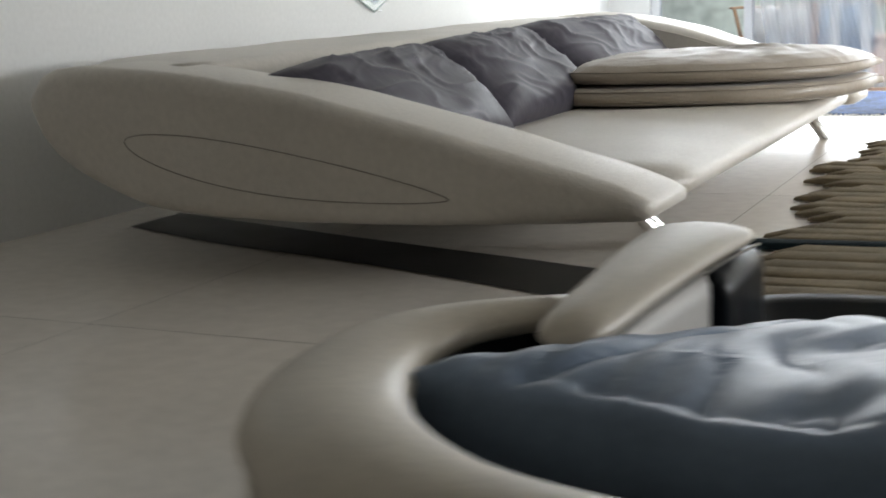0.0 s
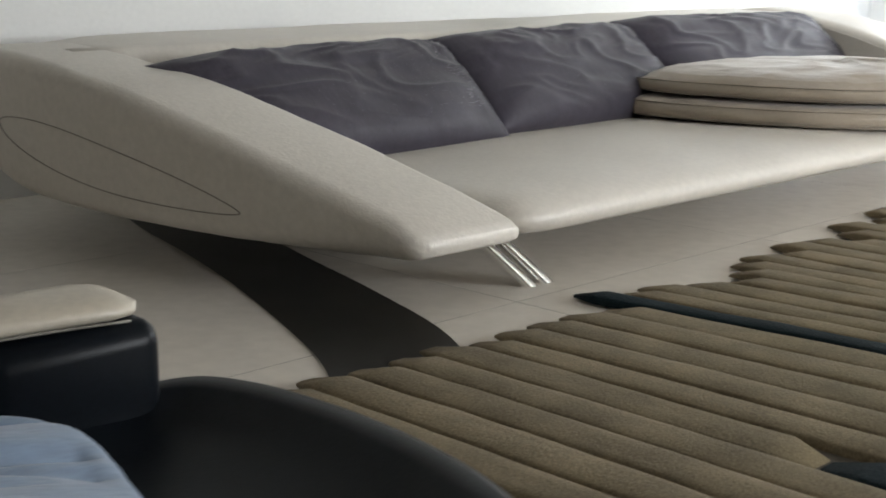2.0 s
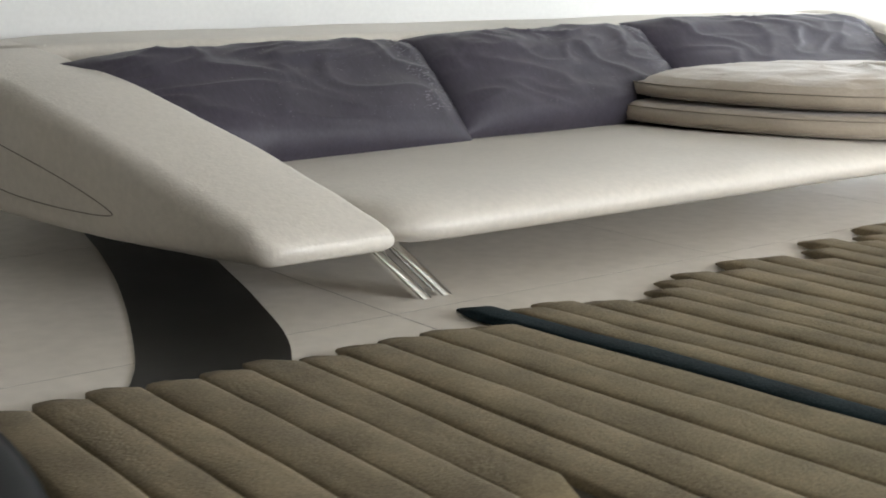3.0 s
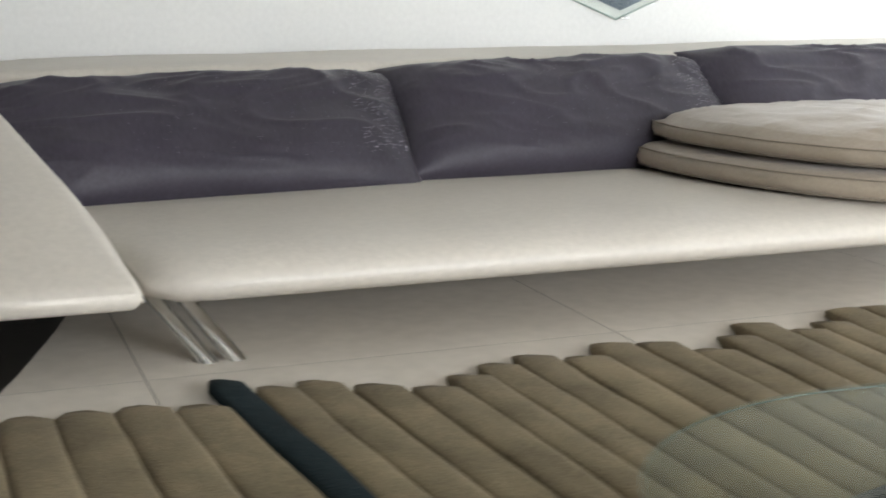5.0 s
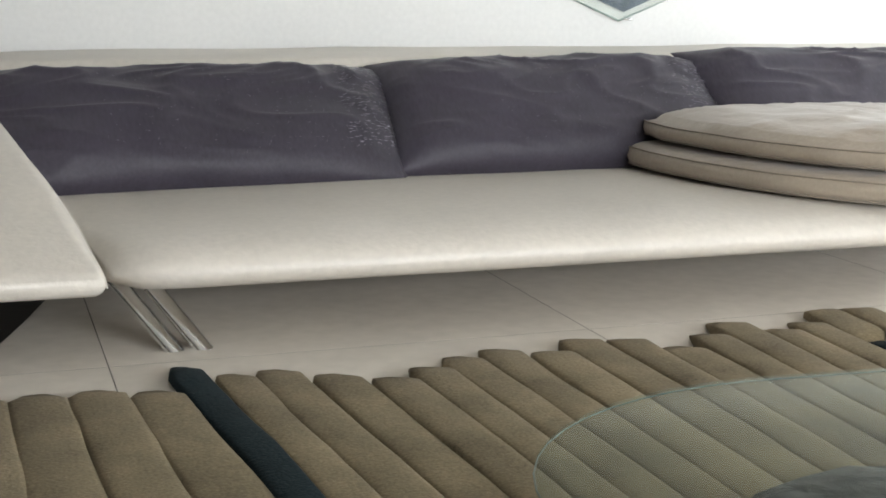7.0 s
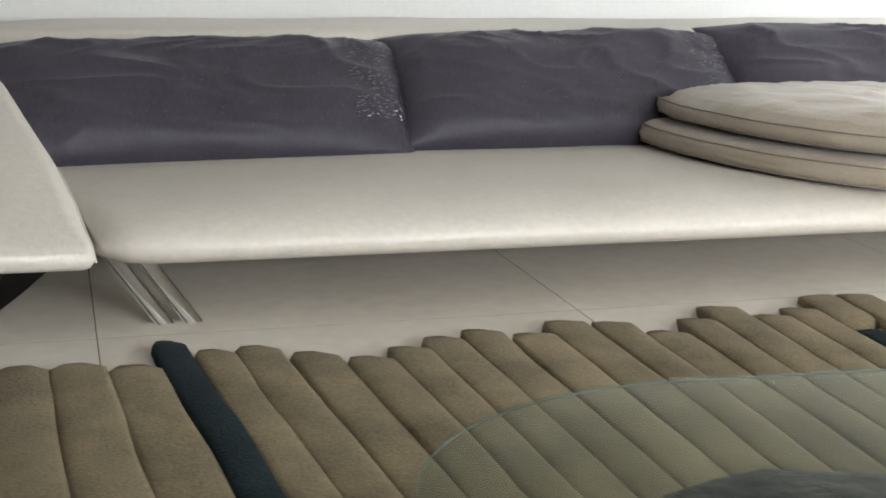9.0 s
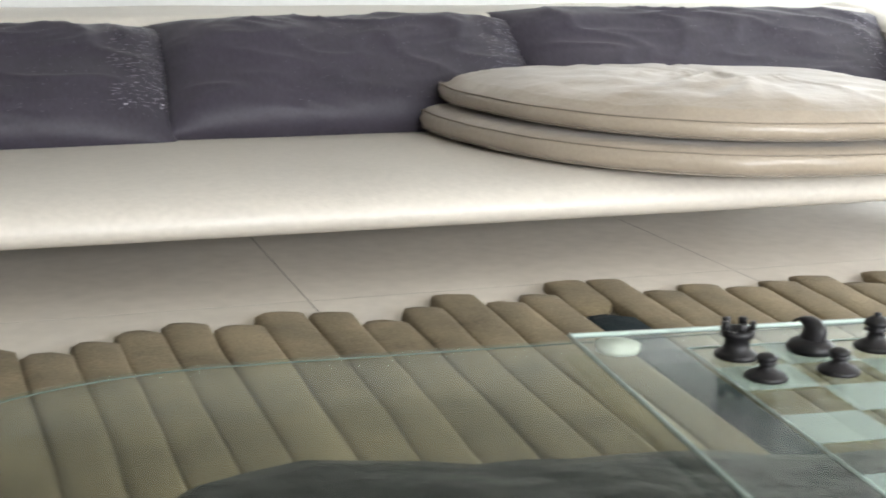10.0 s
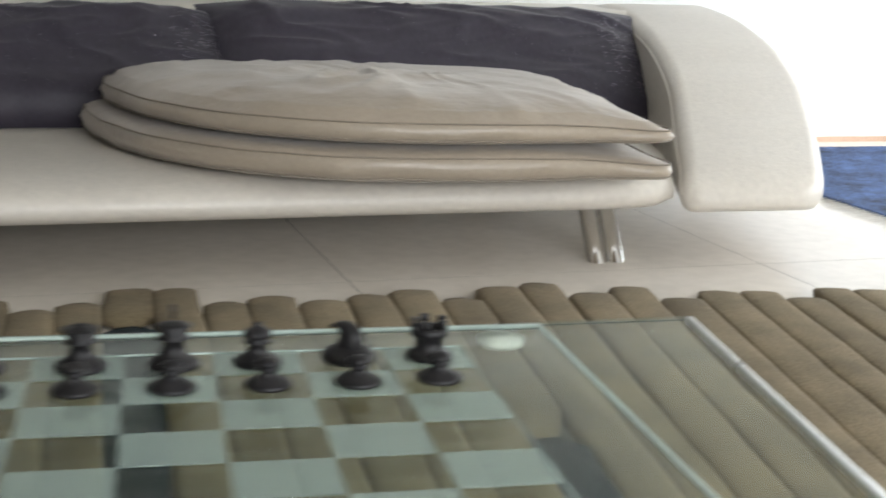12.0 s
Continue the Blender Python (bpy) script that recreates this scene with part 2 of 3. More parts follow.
WIN0, WIN1, SILL, LINTEL = 1.0, 5.0, 0.9, 1.98
slab("wall_south", WEST, WIN0, SOUTH - 0.15, SOUTH, 0, TOP, DIM_WALL, "unseen wall darkened to cut bounced light", "wall")
slab("wall_south", WIN1, EAST, SOUTH - 0.15, SOUTH, 0, TOP, PLASTER, "plain white painted wall", "wall")
slab("wall_south", WIN0, WIN1, SOUTH - 0.15, SOUTH, 0, SILL, PLASTER, "plain white painted wall under a window", "wall")
slab("wall_south", WIN0, WIN1, SOUTH - 0.15, SOUTH, LINTEL, TOP, PLASTER, "plain white painted wall over a window", "wall")
window = thing("window_1", "white aluminium window frame in the wall", "window", pose(0, SOUTH - 0.08, 0), kind="structure")
for x in (WIN0 + 0.035, (WIN0 + WIN1) / 2, WIN1 - 0.035):
    part("mullion", rbox(0.07, 0.07, LINTEL - SILL - 0.14, 0.006, 1, (x, 0, (SILL + LINTEL) / 2)), METAL, window, smooth=False)
for z in (SILL + 0.035, LINTEL - 0.035):
    part("rail", rbox(WIN1 - WIN0, 0.075, 0.07, 0.006, 1, ((WIN0 + WIN1) / 2, 0, z)), METAL, window, smooth=False)

# glazed balcony door
door = thing("door_1", "white aluminium sliding balcony door with clear glass", "door", pose(EAST + 0.075, 0, 0), kind="structure")
for y in (DOOR0 + 0.04, -0.35, 0.28, 0.55, 1.3, DOOR1 - 0.04):
    part("frame", rbox(0.09, 0.08, HEAD, 0.008, 1, (0, y, HEAD / 2)), METAL, door, smooth=False)
for z in (0.025, HEAD - 0.04):
    part("rail", rbox(0.11, DOOR1 - DOOR0 - 0.01, 0.05, 0.008, 1, (0.003, (DOOR0 + DOOR1) / 2, z)), METAL, door, smooth=False)
for y0, y1 in ((DOOR0 + 0.08, -0.39), (-0.31, 0.24), (0.59, 1.26), (1.34, DOOR1 - 0.08)):
    pane = part("pane", rbox(0.008, y1 - y0, HEAD - 0.12, 0, 1, (0.01, (y0 + y1) / 2, HEAD / 2)), PANE, door, smooth=False)
    pane.visible_shadow = False

# the floor: large glazed tiles on a grout bed
floor = slab("floor", WEST - 0.15, EAST + 0.15, SOUTH - 0.15, 3.35, -0.12, -0.0004, GROUT, "glossy cream floor tiles with thin grey joints", "floor")
PITCH, JOINT = 1.42, 0.0035
tile_mesh = None
for i in range(-5, 6):
    for j in range(-5, 3):
        x0, y0 = -0.27 + i * PITCH, -0.12 + j * PITCH
        if tile_mesh is None:
            tile = part("tile", rbox(PITCH - JOINT, PITCH - JOINT, 0.02, 0, 1), TILE, floor, smooth=False)
            tile_mesh = tile.data
        else:
            tile = new("tile", tile_mesh)
            tile.parent = floor
        tile.location = (x0 + PITCH / 2, y0 + PITCH / 2, -0.01)

# black curved band let into the floor
LEFT = [(-0.9, -1.62), (-0.27, -1.17), (0.04, -1.02), (0.64, -0.79), (1.15, -0.63), (1.7, -0.48), (2.3, -0.24)]
RIGHT = [(-0.9, -1.15), (-0.27, -0.715), (0.24, -0.52), (0.78, -0.36), (1.4, -0.17), (2.3, 0.12)]


def inlay_point(i, j):
    y = -0.9 + 3.2 * i / 40
    return (curve_at(LEFT if j == 0 else RIGHT, y)[0], y, 0.004)


tagged(part("floor_inlay", surface(41, 2, inlay_point), INLAY), "curved black band inlaid in the tile floor", "inlay", kind="structure")

# outside: balcony, parapet and bright distance
slab("balcony_floor", EAST + 0.15, 9.6, -4, 5, -0.14, -0.02, material("terracotta_tile", (0.42, 0.27, 0.2), 0.6, vary=0.15, scale=6), "reddish tiled balcony floor", "balcony")
parapet = thing("parapet", "pale balcony parapet in front of a bright view", "parapet", kind="structure")
PAR = material("parapet_render", (0.72, 0.60, 0.54), 0.8, vary=0.1)
part("low_wall", rbox(0.12, 9, 0.42, 0.01, 1, (9.55, 0.5, 0.15)), PAR, parapet, smooth=False)
part("coping", rbox(0.2, 9, 0.05, 0.01, 1, (9.55, 0.5, 0.385)), PAR, parapet, smooth=False)
HAZE = material("painted_haze", (0.62, 0.68, 0.60), 0.9, vary=0.25, scale=0.4, grain=3)
tagged(part("backdrop", surface(2, 2, lambda i, j: (30, -30 + 60 * i, -4 + 7.5 * j)), HAZE), "flat sheet painted as bright hazy green distance", "backdrop", kind="structure")

# ---- sofa ----
sofa = thing("sofa", "long cream leather sofa with sloping leaf-shaped arms and chrome legs", "sofa")
SEAT = [(1.62, 0.305), (1.2, 0.308), (0.7, 0.316), (0.3, 0.321), (0.08, 0.316), (-0.03, 0.302), (-0.095, 0.277), (-0.122, 0.245),
        (-0.112, 0.213), (-0.075, 0.192), (0.0, 0.184), (0.5, 0.182), (1.62, 0.182)]


def seat_edge(y):
    return -0.262 - 0.27 * (y + 0.1)


def seat_end(y):
    return 3.69 + 0.37 * (y + 0.1)


def seat_point(i, j):
    y, z = SEAT[j]
    u = i / 48
    a = seat_edge(y) + 0.012
    x = a + (seat_end(y) - 0.012 - a) * u
    end = min(u, 1 - u) * 4.0
    pinch = math.exp(-end / 0.05)
    z0 = 0.25
    z = z0 + (z - z0) * (1 - 0.35 * pinch)
    if y < 0.15:
        y += 0.05 * pinch
    if 0 < j < 7:
        z += 0.004 * fbm(x * 1.5, y * 2, 3)
    return (x, y, z)


part("seat", surface(49, len(SEAT), seat_point, close_v=True, cap=True), LEATHER, sofa)

BACKP = rounded_rect(1.5, 2.34, 0.27, 0.712, 0.09, 6)


def back_point(i, j):
    u = i / 24
    y, z = BACKP[j]
    near = max(0.0, 1 - u / 0.10) ** 1.5
    y -= 0.42 * near * max(0.0, y - 1.5) / 0.84
    z += 0.20 * near * (z < 0.4)
    return (-0.82 + 5.42 * u, y, z + (0.006 * fbm(u * 9, y * 2, 1) if z > 0.5 else 0) + 0.045 * u * (z > 0.5))


part("backrest", surface(25, len(BACKP), back_point, close_v=True, cap=True), LEATHER, sofa)

# arms: y, outer x, inner x, bottom, top
ARM_A = [(-0.125, -0.66, -0.275, 0.205, 0.245), (-0.088, -0.71, -0.265, 0.188, 0.268), (0.02, -0.74, -0.285, 0.180, 0.316),
         (0.3, -0.81, -0.335, 0.178, 0.405), (0.65, -0.90, -0.43, 0.180, 0.518), (1.05, -1.00, -0.53, 0.192, 0.628),
         (1.5, -1.06, -0.63, 0.225, 0.702), (1.7, -1.07, -0.65, 0.285, 0.720), (1.87, -1.07, -0.66, 0.36, 0.722), (1.99, -1.05, -0.67, 0.44, 0.702), (2.06, -1.02, -0.70, 0.53, 0.645)]
ARM_B = [(-0.16, 4.10, 3.74, 0.205, 0.245), (-0.12, 4.20, 3.68, 0.180, 0.28), (0.0, 4.28, 3.73, 0.172, 0.335),
         (0.3, 4.44, 3.86, 0.172, 0.425), (0.65, 4.59, 4.01, 0.18, 0.545), (1.05, 4.71, 4.13, 0.192, 0.66),
         (1.5, 4.79, 4.22, 0.208, 0.748), (1.7, 4.81, 4.25, 0.26, 0.770), (1.9, 4.82, 4.27, 0.34, 0.775), (2.1, 4.79, 4.30, 0.44, 0.74), (2.2, 4.74, 4.34, 0.52, 0.68)]


def arm_bm(rows):
    n, y0, y1 = 44, rows[0][0], rows[-1][0]

    def point(i, j):
        y = y0 + (y1 - y0) * (i / (n - 1)) ** 1.15
        xo, xi, zb, zt = curve_at(rows, y)
        x, z = rounded_rect(min(xo, xi), max(xo, xi), zb, zt, 0.062, 6)[j]
        z += 0.005 * fbm(x * 4, y * 4, z * 4 + 5)
        return (x, y, z)
    return surface(n, 28, point, close_v=True, cap=True)


def teardrop(rows, side):
    pts = []
    for k in range(56):
        a = 2 * math.pi * k / 56
        u = 0.5 - 0.5 * math.cos(a)
        y = 1.62 - 1.12 * u
        mid = 0.465 - 0.197 * u ** 0.9
        half = 0.082 * math.sin(math.pi * u ** 0.78) ** 0.66 * (1 - 0.12 * u)
        z = mid + (half if a < math.pi else -half)
        pts.append((curve_at(rows, y)[0] + side * 0.0005, y, z))
    return tube(pts, 0.0022, 6, closed=True)


for rows, side in ((ARM_A, -1), (ARM_B, 1)):
    arm = part("arm", arm_bm(rows), LEATHER, sofa)
    part("seam", teardrop(rows, side), LEATHER_SEAM, arm, "stitched leaf-shaped seam")
    ys = [-0.10 + 1.5 * k / 24 for k in range(25)]
    pip = [(curve_at(rows, y)[1] - side * 0.001, y, curve_at(rows, y)[3] - 0.05) for y in ys]
    part("piping", tube(pip, 0.004, 6), LEATHER, arm)


def leg(top, foot, r=0.03):
    """A slanting tube, cut level at the floor."""
    a, b = Vector(foot), Vector(top)

    def point(i, j):
        u = (0.0, 0.002, 0.01, 0.99, 0.998, 1.0)[i]
        c = a + (b - a) * u
        return (c.x + r * math.cos(math.pi * j / 8), c.y + r * math.sin(math.pi * j / 8), c.z)
    return surface(6, 16, point, close_v=True, cap=True)


for dx in (-0.08, 0.0):
    part("leg", leg((-0.155 + dx, 0.14, 0.20), (0.0 + dx, 0.0, 0.0)), CHROME, sofa, "slanted chrome tube leg")
    part("leg", leg((0.70 + dx, 1.6, 0.3), (0.70 + dx, 1.75, 0.0)), CHROME, sofa)
for dx in (-0.068, 0.0):
    part("leg", leg((3.52 + dx, 0.15, 0.20), (3.51 + dx, 0.0, 0.0), 0.030), CHROME, sofa, "slanted chrome tube leg")
    part("leg", leg((3.80 + dx, 1.9, 0.3), (3.80 + dx, 2.1, 0.0), 0.030), CHROME, sofa)


# ---- pillows ----
def pillow_point(u, v, side, w, h, t, seed, rise=0.0, lean_x=(0.0, 0.0)):
    """A point of a stuffed cover that stands in the xz plane with its base at z=0."""
    edge = max((1 - abs(u) ** 5) * (1 - abs(v) ** 4), 0)
    bulge = 0.7 * edge ** 0.45 + 0.3 * edge * (1 + 0.02 * v)
    pull = 1 - 0.09 * (1 - abs(u * v) ** 1.5) * (0.5 * u ** 4 + 0.5 * v ** 4)
    x, z = u * w / 2 * pull * (0.965 + 0.035 * v), v * h / 2 * pull
    x += (lean_x[0] * max(-u, 0) + lean_x[1] * max(u, 0)) * (v + 1) / 2
    warp = 0.8 * fbm(u * 1.3 + seed, v * 1.7, 2, 2)
    lumps = 0.035 * fbm(u * 1.7 + seed, v * 1.6, side, 2)
    ridge = 1 - abs(noise.noise(Vector((u * 2.6 + 1.7 * v + warp + seed, v * 1.3 - u, side * 2 + 5))))
    crease = 1 - abs(noise.noise(Vector((u * 5 - 2.6 * v + 2 * warp + seed, v * 2.0 + u, side * 2 + 9))))
    folds = 1.5 * lumps + 0.085 * ridge ** 7 * (0.45 + 0.55 * max(0.0, v)) * (1 - max(0.0, v) ** 8) + 0.04 * crease ** 7 * max(0.0, v + 0.2) * (1 - max(0.0, v) ** 6)
    y = side * t / 2 * bulge * (1 + 0.06 * v) + side * folds * t * min(1, edge * 1.5)
    z += 0.003 * fbm(u * 2.2 + seed, 4, seed) * max(v, 0) + rise * u * (v + 1) / 2
    return Vector((x, y, z + h / 2))


def pillow_bm(w, h, t, seed, rise, lean_x, n=72):
    bm = bmesh.new()
    front = None
    for side in (-1, 1):
        rows = []
        for i in range(n):
            row = []
            for j in range(n):
                if front and (i in (0, n - 1) or j in (0, n - 1)):
                    row.append(front[i][j])
                else:
                    row.append(bm.verts.new(pillow_point(i / (n - 1) * 2 - 1, j / (n - 1) * 2 - 1, side, w, h, t, seed, rise, lean_x)))
            rows.append(row)
        for i in range(n - 1):
            for j in range(n - 1):
                bm.faces.new((rows[i][j], rows[i + 1][j], rows[i + 1][j + 1], rows[i][j + 1]))
        front = rows
    return bm


def back_pillow(label, x, y, z, w, h, t, lean, turn, tilt, seed, rise, lean_x=(0.0, 0.0)):
    p = thing("pillow", label, "pillow", pose(x, y, z, -lean, tilt, turn), "grey pillows along the sofa back")
    cover = part("cover", pillow_bm(w, h, t, seed, rise, lean_x), VELVET, p)
    rng = random.Random(seed)
    bm = bmesh.new()
    for k in range(640):
        u, v = (0.97 - 0.30 * rng.random() ** 1.6, rng.uniform(-0.6, 0.85)) if k < 330 else (0.9 - 1.3 * rng.random() ** 1.7, rng.uniform(-0.75, 0.75))
        e = 0.006
        a = pillow_point(u, v, -1, w, h, t, seed, rise, lean_x)
        nx = (pillow_point(u + e, v, -1, w, h, t, seed, rise, lean_x) - a).normalized()
        nz = (pillow_point(u, v + e, -1, w, h, t, seed, rise, lean_x) - a).normalized()
        out = nx.cross(nz).normalized()
        a = a + out * 0.0035
        s = rng.uniform(0.0022, 0.0038) * (1 if k < 330 else 0.45)
        nz = (nz + out * rng.uniform(-0.5, 0.5)).normalized()
        bm.faces.new([bm.verts.new(a + nx * (c * s * 3.0) + nz * (d * s * 0.55)) for c, d in ((-1, 0), (0, -1), (1, 0), (0, 1))])
    tagged(part("sequin_trim", bm, SEQUIN, cover, "scattered silver sequins", smooth=False), kind="stuff")
    part("seam", tube([pillow_point(k / 12 - 1, 1, -1, w, h, t, seed, rise, lean_x) for k in range(1, 24)], 0.005, 6), VELVET, cover)
    return p


back_pillow("dark grey velvet pillow leaning in the sofa corner", 0.16, 0.90, 0.30, 1.70, 0.615, 0.27, 54, 6, 1.0, 3, 0.03, (0.0, 0.07))
back_pillow("dark grey velvet pillow leaning on the sofa back", 1.67, 1.04, 0.30, 1.70, 0.638, 0.27, 52, 2, 1.2, 11, 0.03, (0.07, 0.0))
back_pillow("dark grey velvet pillow behind stacked cushions", 3.33, 1.04, 0.30, 2.02, 0.68, 0.28, 51, -1, 0.3, 23, 0.0, (-0.03, 0.0))


# ---- stacked seat cushions ----
OUT = [(1.885, 1.12), (1.87, 0.75), (1.97, 0.32), (2.16, 0.0), (2.44, -0.21), (2.75, -0.30), (3.05, -0.32), (3.32, -0.31), (3.53, -0.31),
       (3.52, -0.05), (3.56, 0.4), (3.62, 0.8), (3.4, 1.1), (3.0, 1.2), (2.5, 1.22), (2.1, 1.2)]


def loop_at(pts, t):
    n = len(pts)
    f = (t % 1.0) * n
    i, u = int(f), f - int(f)
    p = [Vector((*pts[(i + k) % n], 0)) for k in (-1, 0, 1, 2)]
    return 0.5 * (2 * p[1] + (p[2] - p[0]) * u + (2 * p[0] - 5 * p[1] + 4 * p[2] - p[3]) * u * u + (3 * p[1] - p[0] - 3 * p[2] + p[3]) * u ** 3)


def seat_cushion(label, z0, thick, dome, dx, dy, scale, seed):
    c = thing("seat_cushion", label, "cushion", pose(2.75 + dx, 0.45 + dy, z0), "stacked taupe cushions on the sofa")
    n = 144
    prof = [(0.0, 0.0), (0.5, 0.0), (0.93, 0.0), (0.985, 0.012), (1.0, 0.5 * thick), (0.99, thick - 0.014), (0.955, thick),
            (0.93, thick + 0.3 * dome), (0.88, thick + 0.5 * dome), (0.82, thick + 0.66 * dome), (0.74, thick + 0.79 * dome), (0.64, thick + 0.88 * dome), (0.54, thick + 0.94 * dome), (0.45, thick + 0.97 * dome),
            (0.36, thick + 0.99 * dome), (0.27, thick + dome), (0.18, thick + dome), (0.09, thick + dome), (0.01, thick + dome)]
    top = prof[7:]
    prof = prof[:7] + [tuple(a + (b - a) * k / 3 for a, b in zip(p, q)) for p, q in zip(top, top[1:]) for k in range(3)] + [top[-1]]

    def point(i, j):
        o = loop_at(OUT, i / n) - Vector((2.75, 0.45, 0))
        r, z = prof[j]
        p = o * r * scale
        if j > 5:
            warp = fbm(p.x * 1.5, p.y * 1.5, seed, 2)
            ridge = 1 - abs(noise.noise(Vector((p.x * 2.2 + 1.1 * warp + seed, p.y * 3.6 + 1.6 * warp, 3))))
            pucker = 1 - abs(noise.noise(Vector((p.x * 4.5 - 1.5 * warp + seed, p.y * 2.6 + 2.0 * warp, 8))))
            middle = math.exp(-((p.x + 0.05) / 0.42) ** 2 - ((p.y + 0.22) / 0.34) ** 2)
            z += (0.012 * fbm(p.x * 1.6 + seed, p.y * 1.6, 1, 2) + 0.034 * (ridge ** 6 - 0.3) * middle + 0.009 * (pucker ** 6 - 0.3)) * dome / 0.07
        elif j > 2:
            p = p * (1 + 0.012 * fbm(i * 0.22, z * 20, seed, 2))
        corner = (p - Vector((0.78, -0.76, 0)) * scale).length
        z *= 1 - 0.36 * math.exp(-(corner / 0.26) ** 2)
        return (p.x, p.y, z)
    body = part("cover", surface(n, len(prof), point, close_u=True), TAUPE, c)
    bmz = [(point(i, 5)[0], point(i, 5)[1], point(i, 5)[2] + 0.003) for i in range(n)]
    part("piping", tube(bmz, 0.0028, 6, closed=True), TAUPE_CORD, body, "dark taupe corded edge")
    low = [(point(i, 3)[0] * 1.006, point(i, 3)[1] * 1.006, 0.014) for i in range(n)]
    part("piping", tube(low, 0.0026, 6, closed=True), TAUPE_CORD, body, "dark taupe corded edge")


seat_cushion("flat taupe fabric seat cushion lying on the sofa", 0.322, 0.088, 0.02, 0, 0, 1.0, 2)
seat_cushion("puffy taupe fabric seat cushion stacked on another", 0.432, 0.076, 0.068, 0.03, -0.02, 0.96, 9)

# ---- rug of stuffed pile rolls ----
rug = thing("rug", "thick taupe pile rug of parallel rolls with petrol stripes", "rug")


# the rolls fan out a little: heading to the right of +y, in degrees, along the far edge
FAN = [(-1.6, 0.0), (-0.7, -1.0), (-0.1, -5.0), (0.3, -4.0), (0.7, -1.5), (1.1, 1.0), (1.6, 3.0), (2.5, 7.0), (3.0, 10.0), (3.5, 13.0), (4.7, 14.0)]


def fanned(x, y):
    return x + math.tan(radians(curve_at(FAN, x)[0])) * (max(y, -2.2) + 0.35)


def roll_bm(x, w, y0, y1, h, seed):
    n = max(10, int((y0 - y1) / 0.09))
    prof = 10

    def point(i, j):
        s = i / (n - 1)
        y = y0 + (y1 - y0) * s
        e = min((y0 - y) / 0.09, (y - y1) / 0.09, 1)
        e = max(e, 0.0)
        e = math.sqrt(max(0, 1 - (1 - e) ** 2))
        a = math.pi * j / (prof - 1)
        ww = w * (0.45 + 0.55 * e) * (1 + 0.05 * fbm(x * 5, y * 3, seed))
        wob = 0.010 * fbm(x * 3, y * 1.6, seed + 4)
        zz = 0.008 + h * (0.25 + 0.75 * e) * math.sin(a) ** 0.28 * (1 + 0.10 * fbm(x * 9 + j, y * 5, seed))
        return (fanned(x - math.cos(a) * ww / 2 * 1.06, y) + wob, y + 0.004 * fbm(j, y * 8, seed), zz)
    return surface(n, prof, point, cap=True)


def backing_point(i, j):
    x, y = -1.5 + 6.0 * i / 40, -0.66 - 3.5 * j / 20
    return (fanned(x, y), y, 0.012)


part("backing", surface(41, 21, backing_point), BACKING, rug, smooth=False)

EDGE_Y = [(-1.5, -0.36), (-0.85, -0.37), (-0.62, -0.41), (-0.45, -0.40), (-0.33, -0.42), (-0.2, -0.46), (-0.07, -0.28), (0.09, -0.37), (0.21, -0.43),
          (0.35, -0.5), (0.49, -0.44), (0.60, -0.38), (0.74, -0.34), (0.86, -0.40), (0.98, -0.29), (1.10, -0.33), (1.22, -0.46), (1.35, -0.36),
          (1.50, -0.25), (1.63, -0.38), (1.75, -0.32), (1.87, -0.21), (2.02, -0.21), (2.14, -0.38), (2.26, -0.33), (2.38, -0.42), (2.5, -0.38), (2.64, -0.35),
          (2.78, -0.45), (2.91, -0.36), (3.05, -0.33), (3.18, -0.47), (3.3, -0.42), (3.42, -0.58), (3.56, -0.52), (3.7, -0.55), (3.84, -0.65), (4.0, -0.55), (4.2, -0.6), (4.7, -0.6)]
edge_rng = random.Random(5)
widths = []
x = -1.60
while x < 4.7:
    w = 0.118 + 0.022 * edge_rng.random()
    if x < -0.123 <= x + w:
        w = max(0.09, -0.123 - x)
    elif x < -0.019 and x >= -0.14:
        w = 0.105
    widths.append((x + w / 2, w))
    x += w
for k, (x, w) in enumerate(widths):
    top = min(EDGE_Y, key=lambda e: abs(e[0] - x))[1] + 0.03 + 0.03 * edge_rng.random()
    low = -4.45 + 0.25 * edge_rng.random()
    h = 0.027 + 0.006 * edge_rng.random()
    runs = [(top, low, PILE)]
    for sx, sy0, sy1 in ((-0.07, top, low), (-0.79, -1.49, -2.6), (1.87, -0.53, -2.9), (2.87, -1.5, -2.5)):
        if abs(x - sx) < w / 2:
            runs = [r for r in ((top, sy0 + 0.01, PILE), (sy0, sy1, PILE_DARK), (sy1 - 0.01, low, PILE)) if r[0] - r[1] > 0.05]
    for a, b, m in runs:
        part("roll", roll_bm(x, w, a, b, h, k), m, rug, "dark petrol roll" if m is PILE_DARK else "")

# ---- robot vacuum under the sofa ----
robot = thing("robot_vacuum", "glossy black round robot vacuum cleaner parked under the sofa", "robot vacuum", pose(0.75, 1.2, 0))
shell = surface(7, 40, lambda i, j: (0.36 * [0.93, 1, 1, 0.98, 0.93, 0.5, 0.02][i] * math.cos(2 * math.pi * j / 40),
                                     0.27 * [0.93, 1, 1, 0.98, 0.93, 0.5, 0.02][i] * math.sin(2 * math.pi * j / 40),
                                     [0.008, 0.016, 0.05, 0.062, 0.068, 0.07, 0.07][i]), close_v=True, cap=True)
part("shell", shell, ROBOT, robot)
part("side_brush", tube([(0.3, -0.1, 0.006), (0.4, -0.18, 0.004), (0.46, -0.2, 0.004)], 0.004, 5), ROBOT, robot)

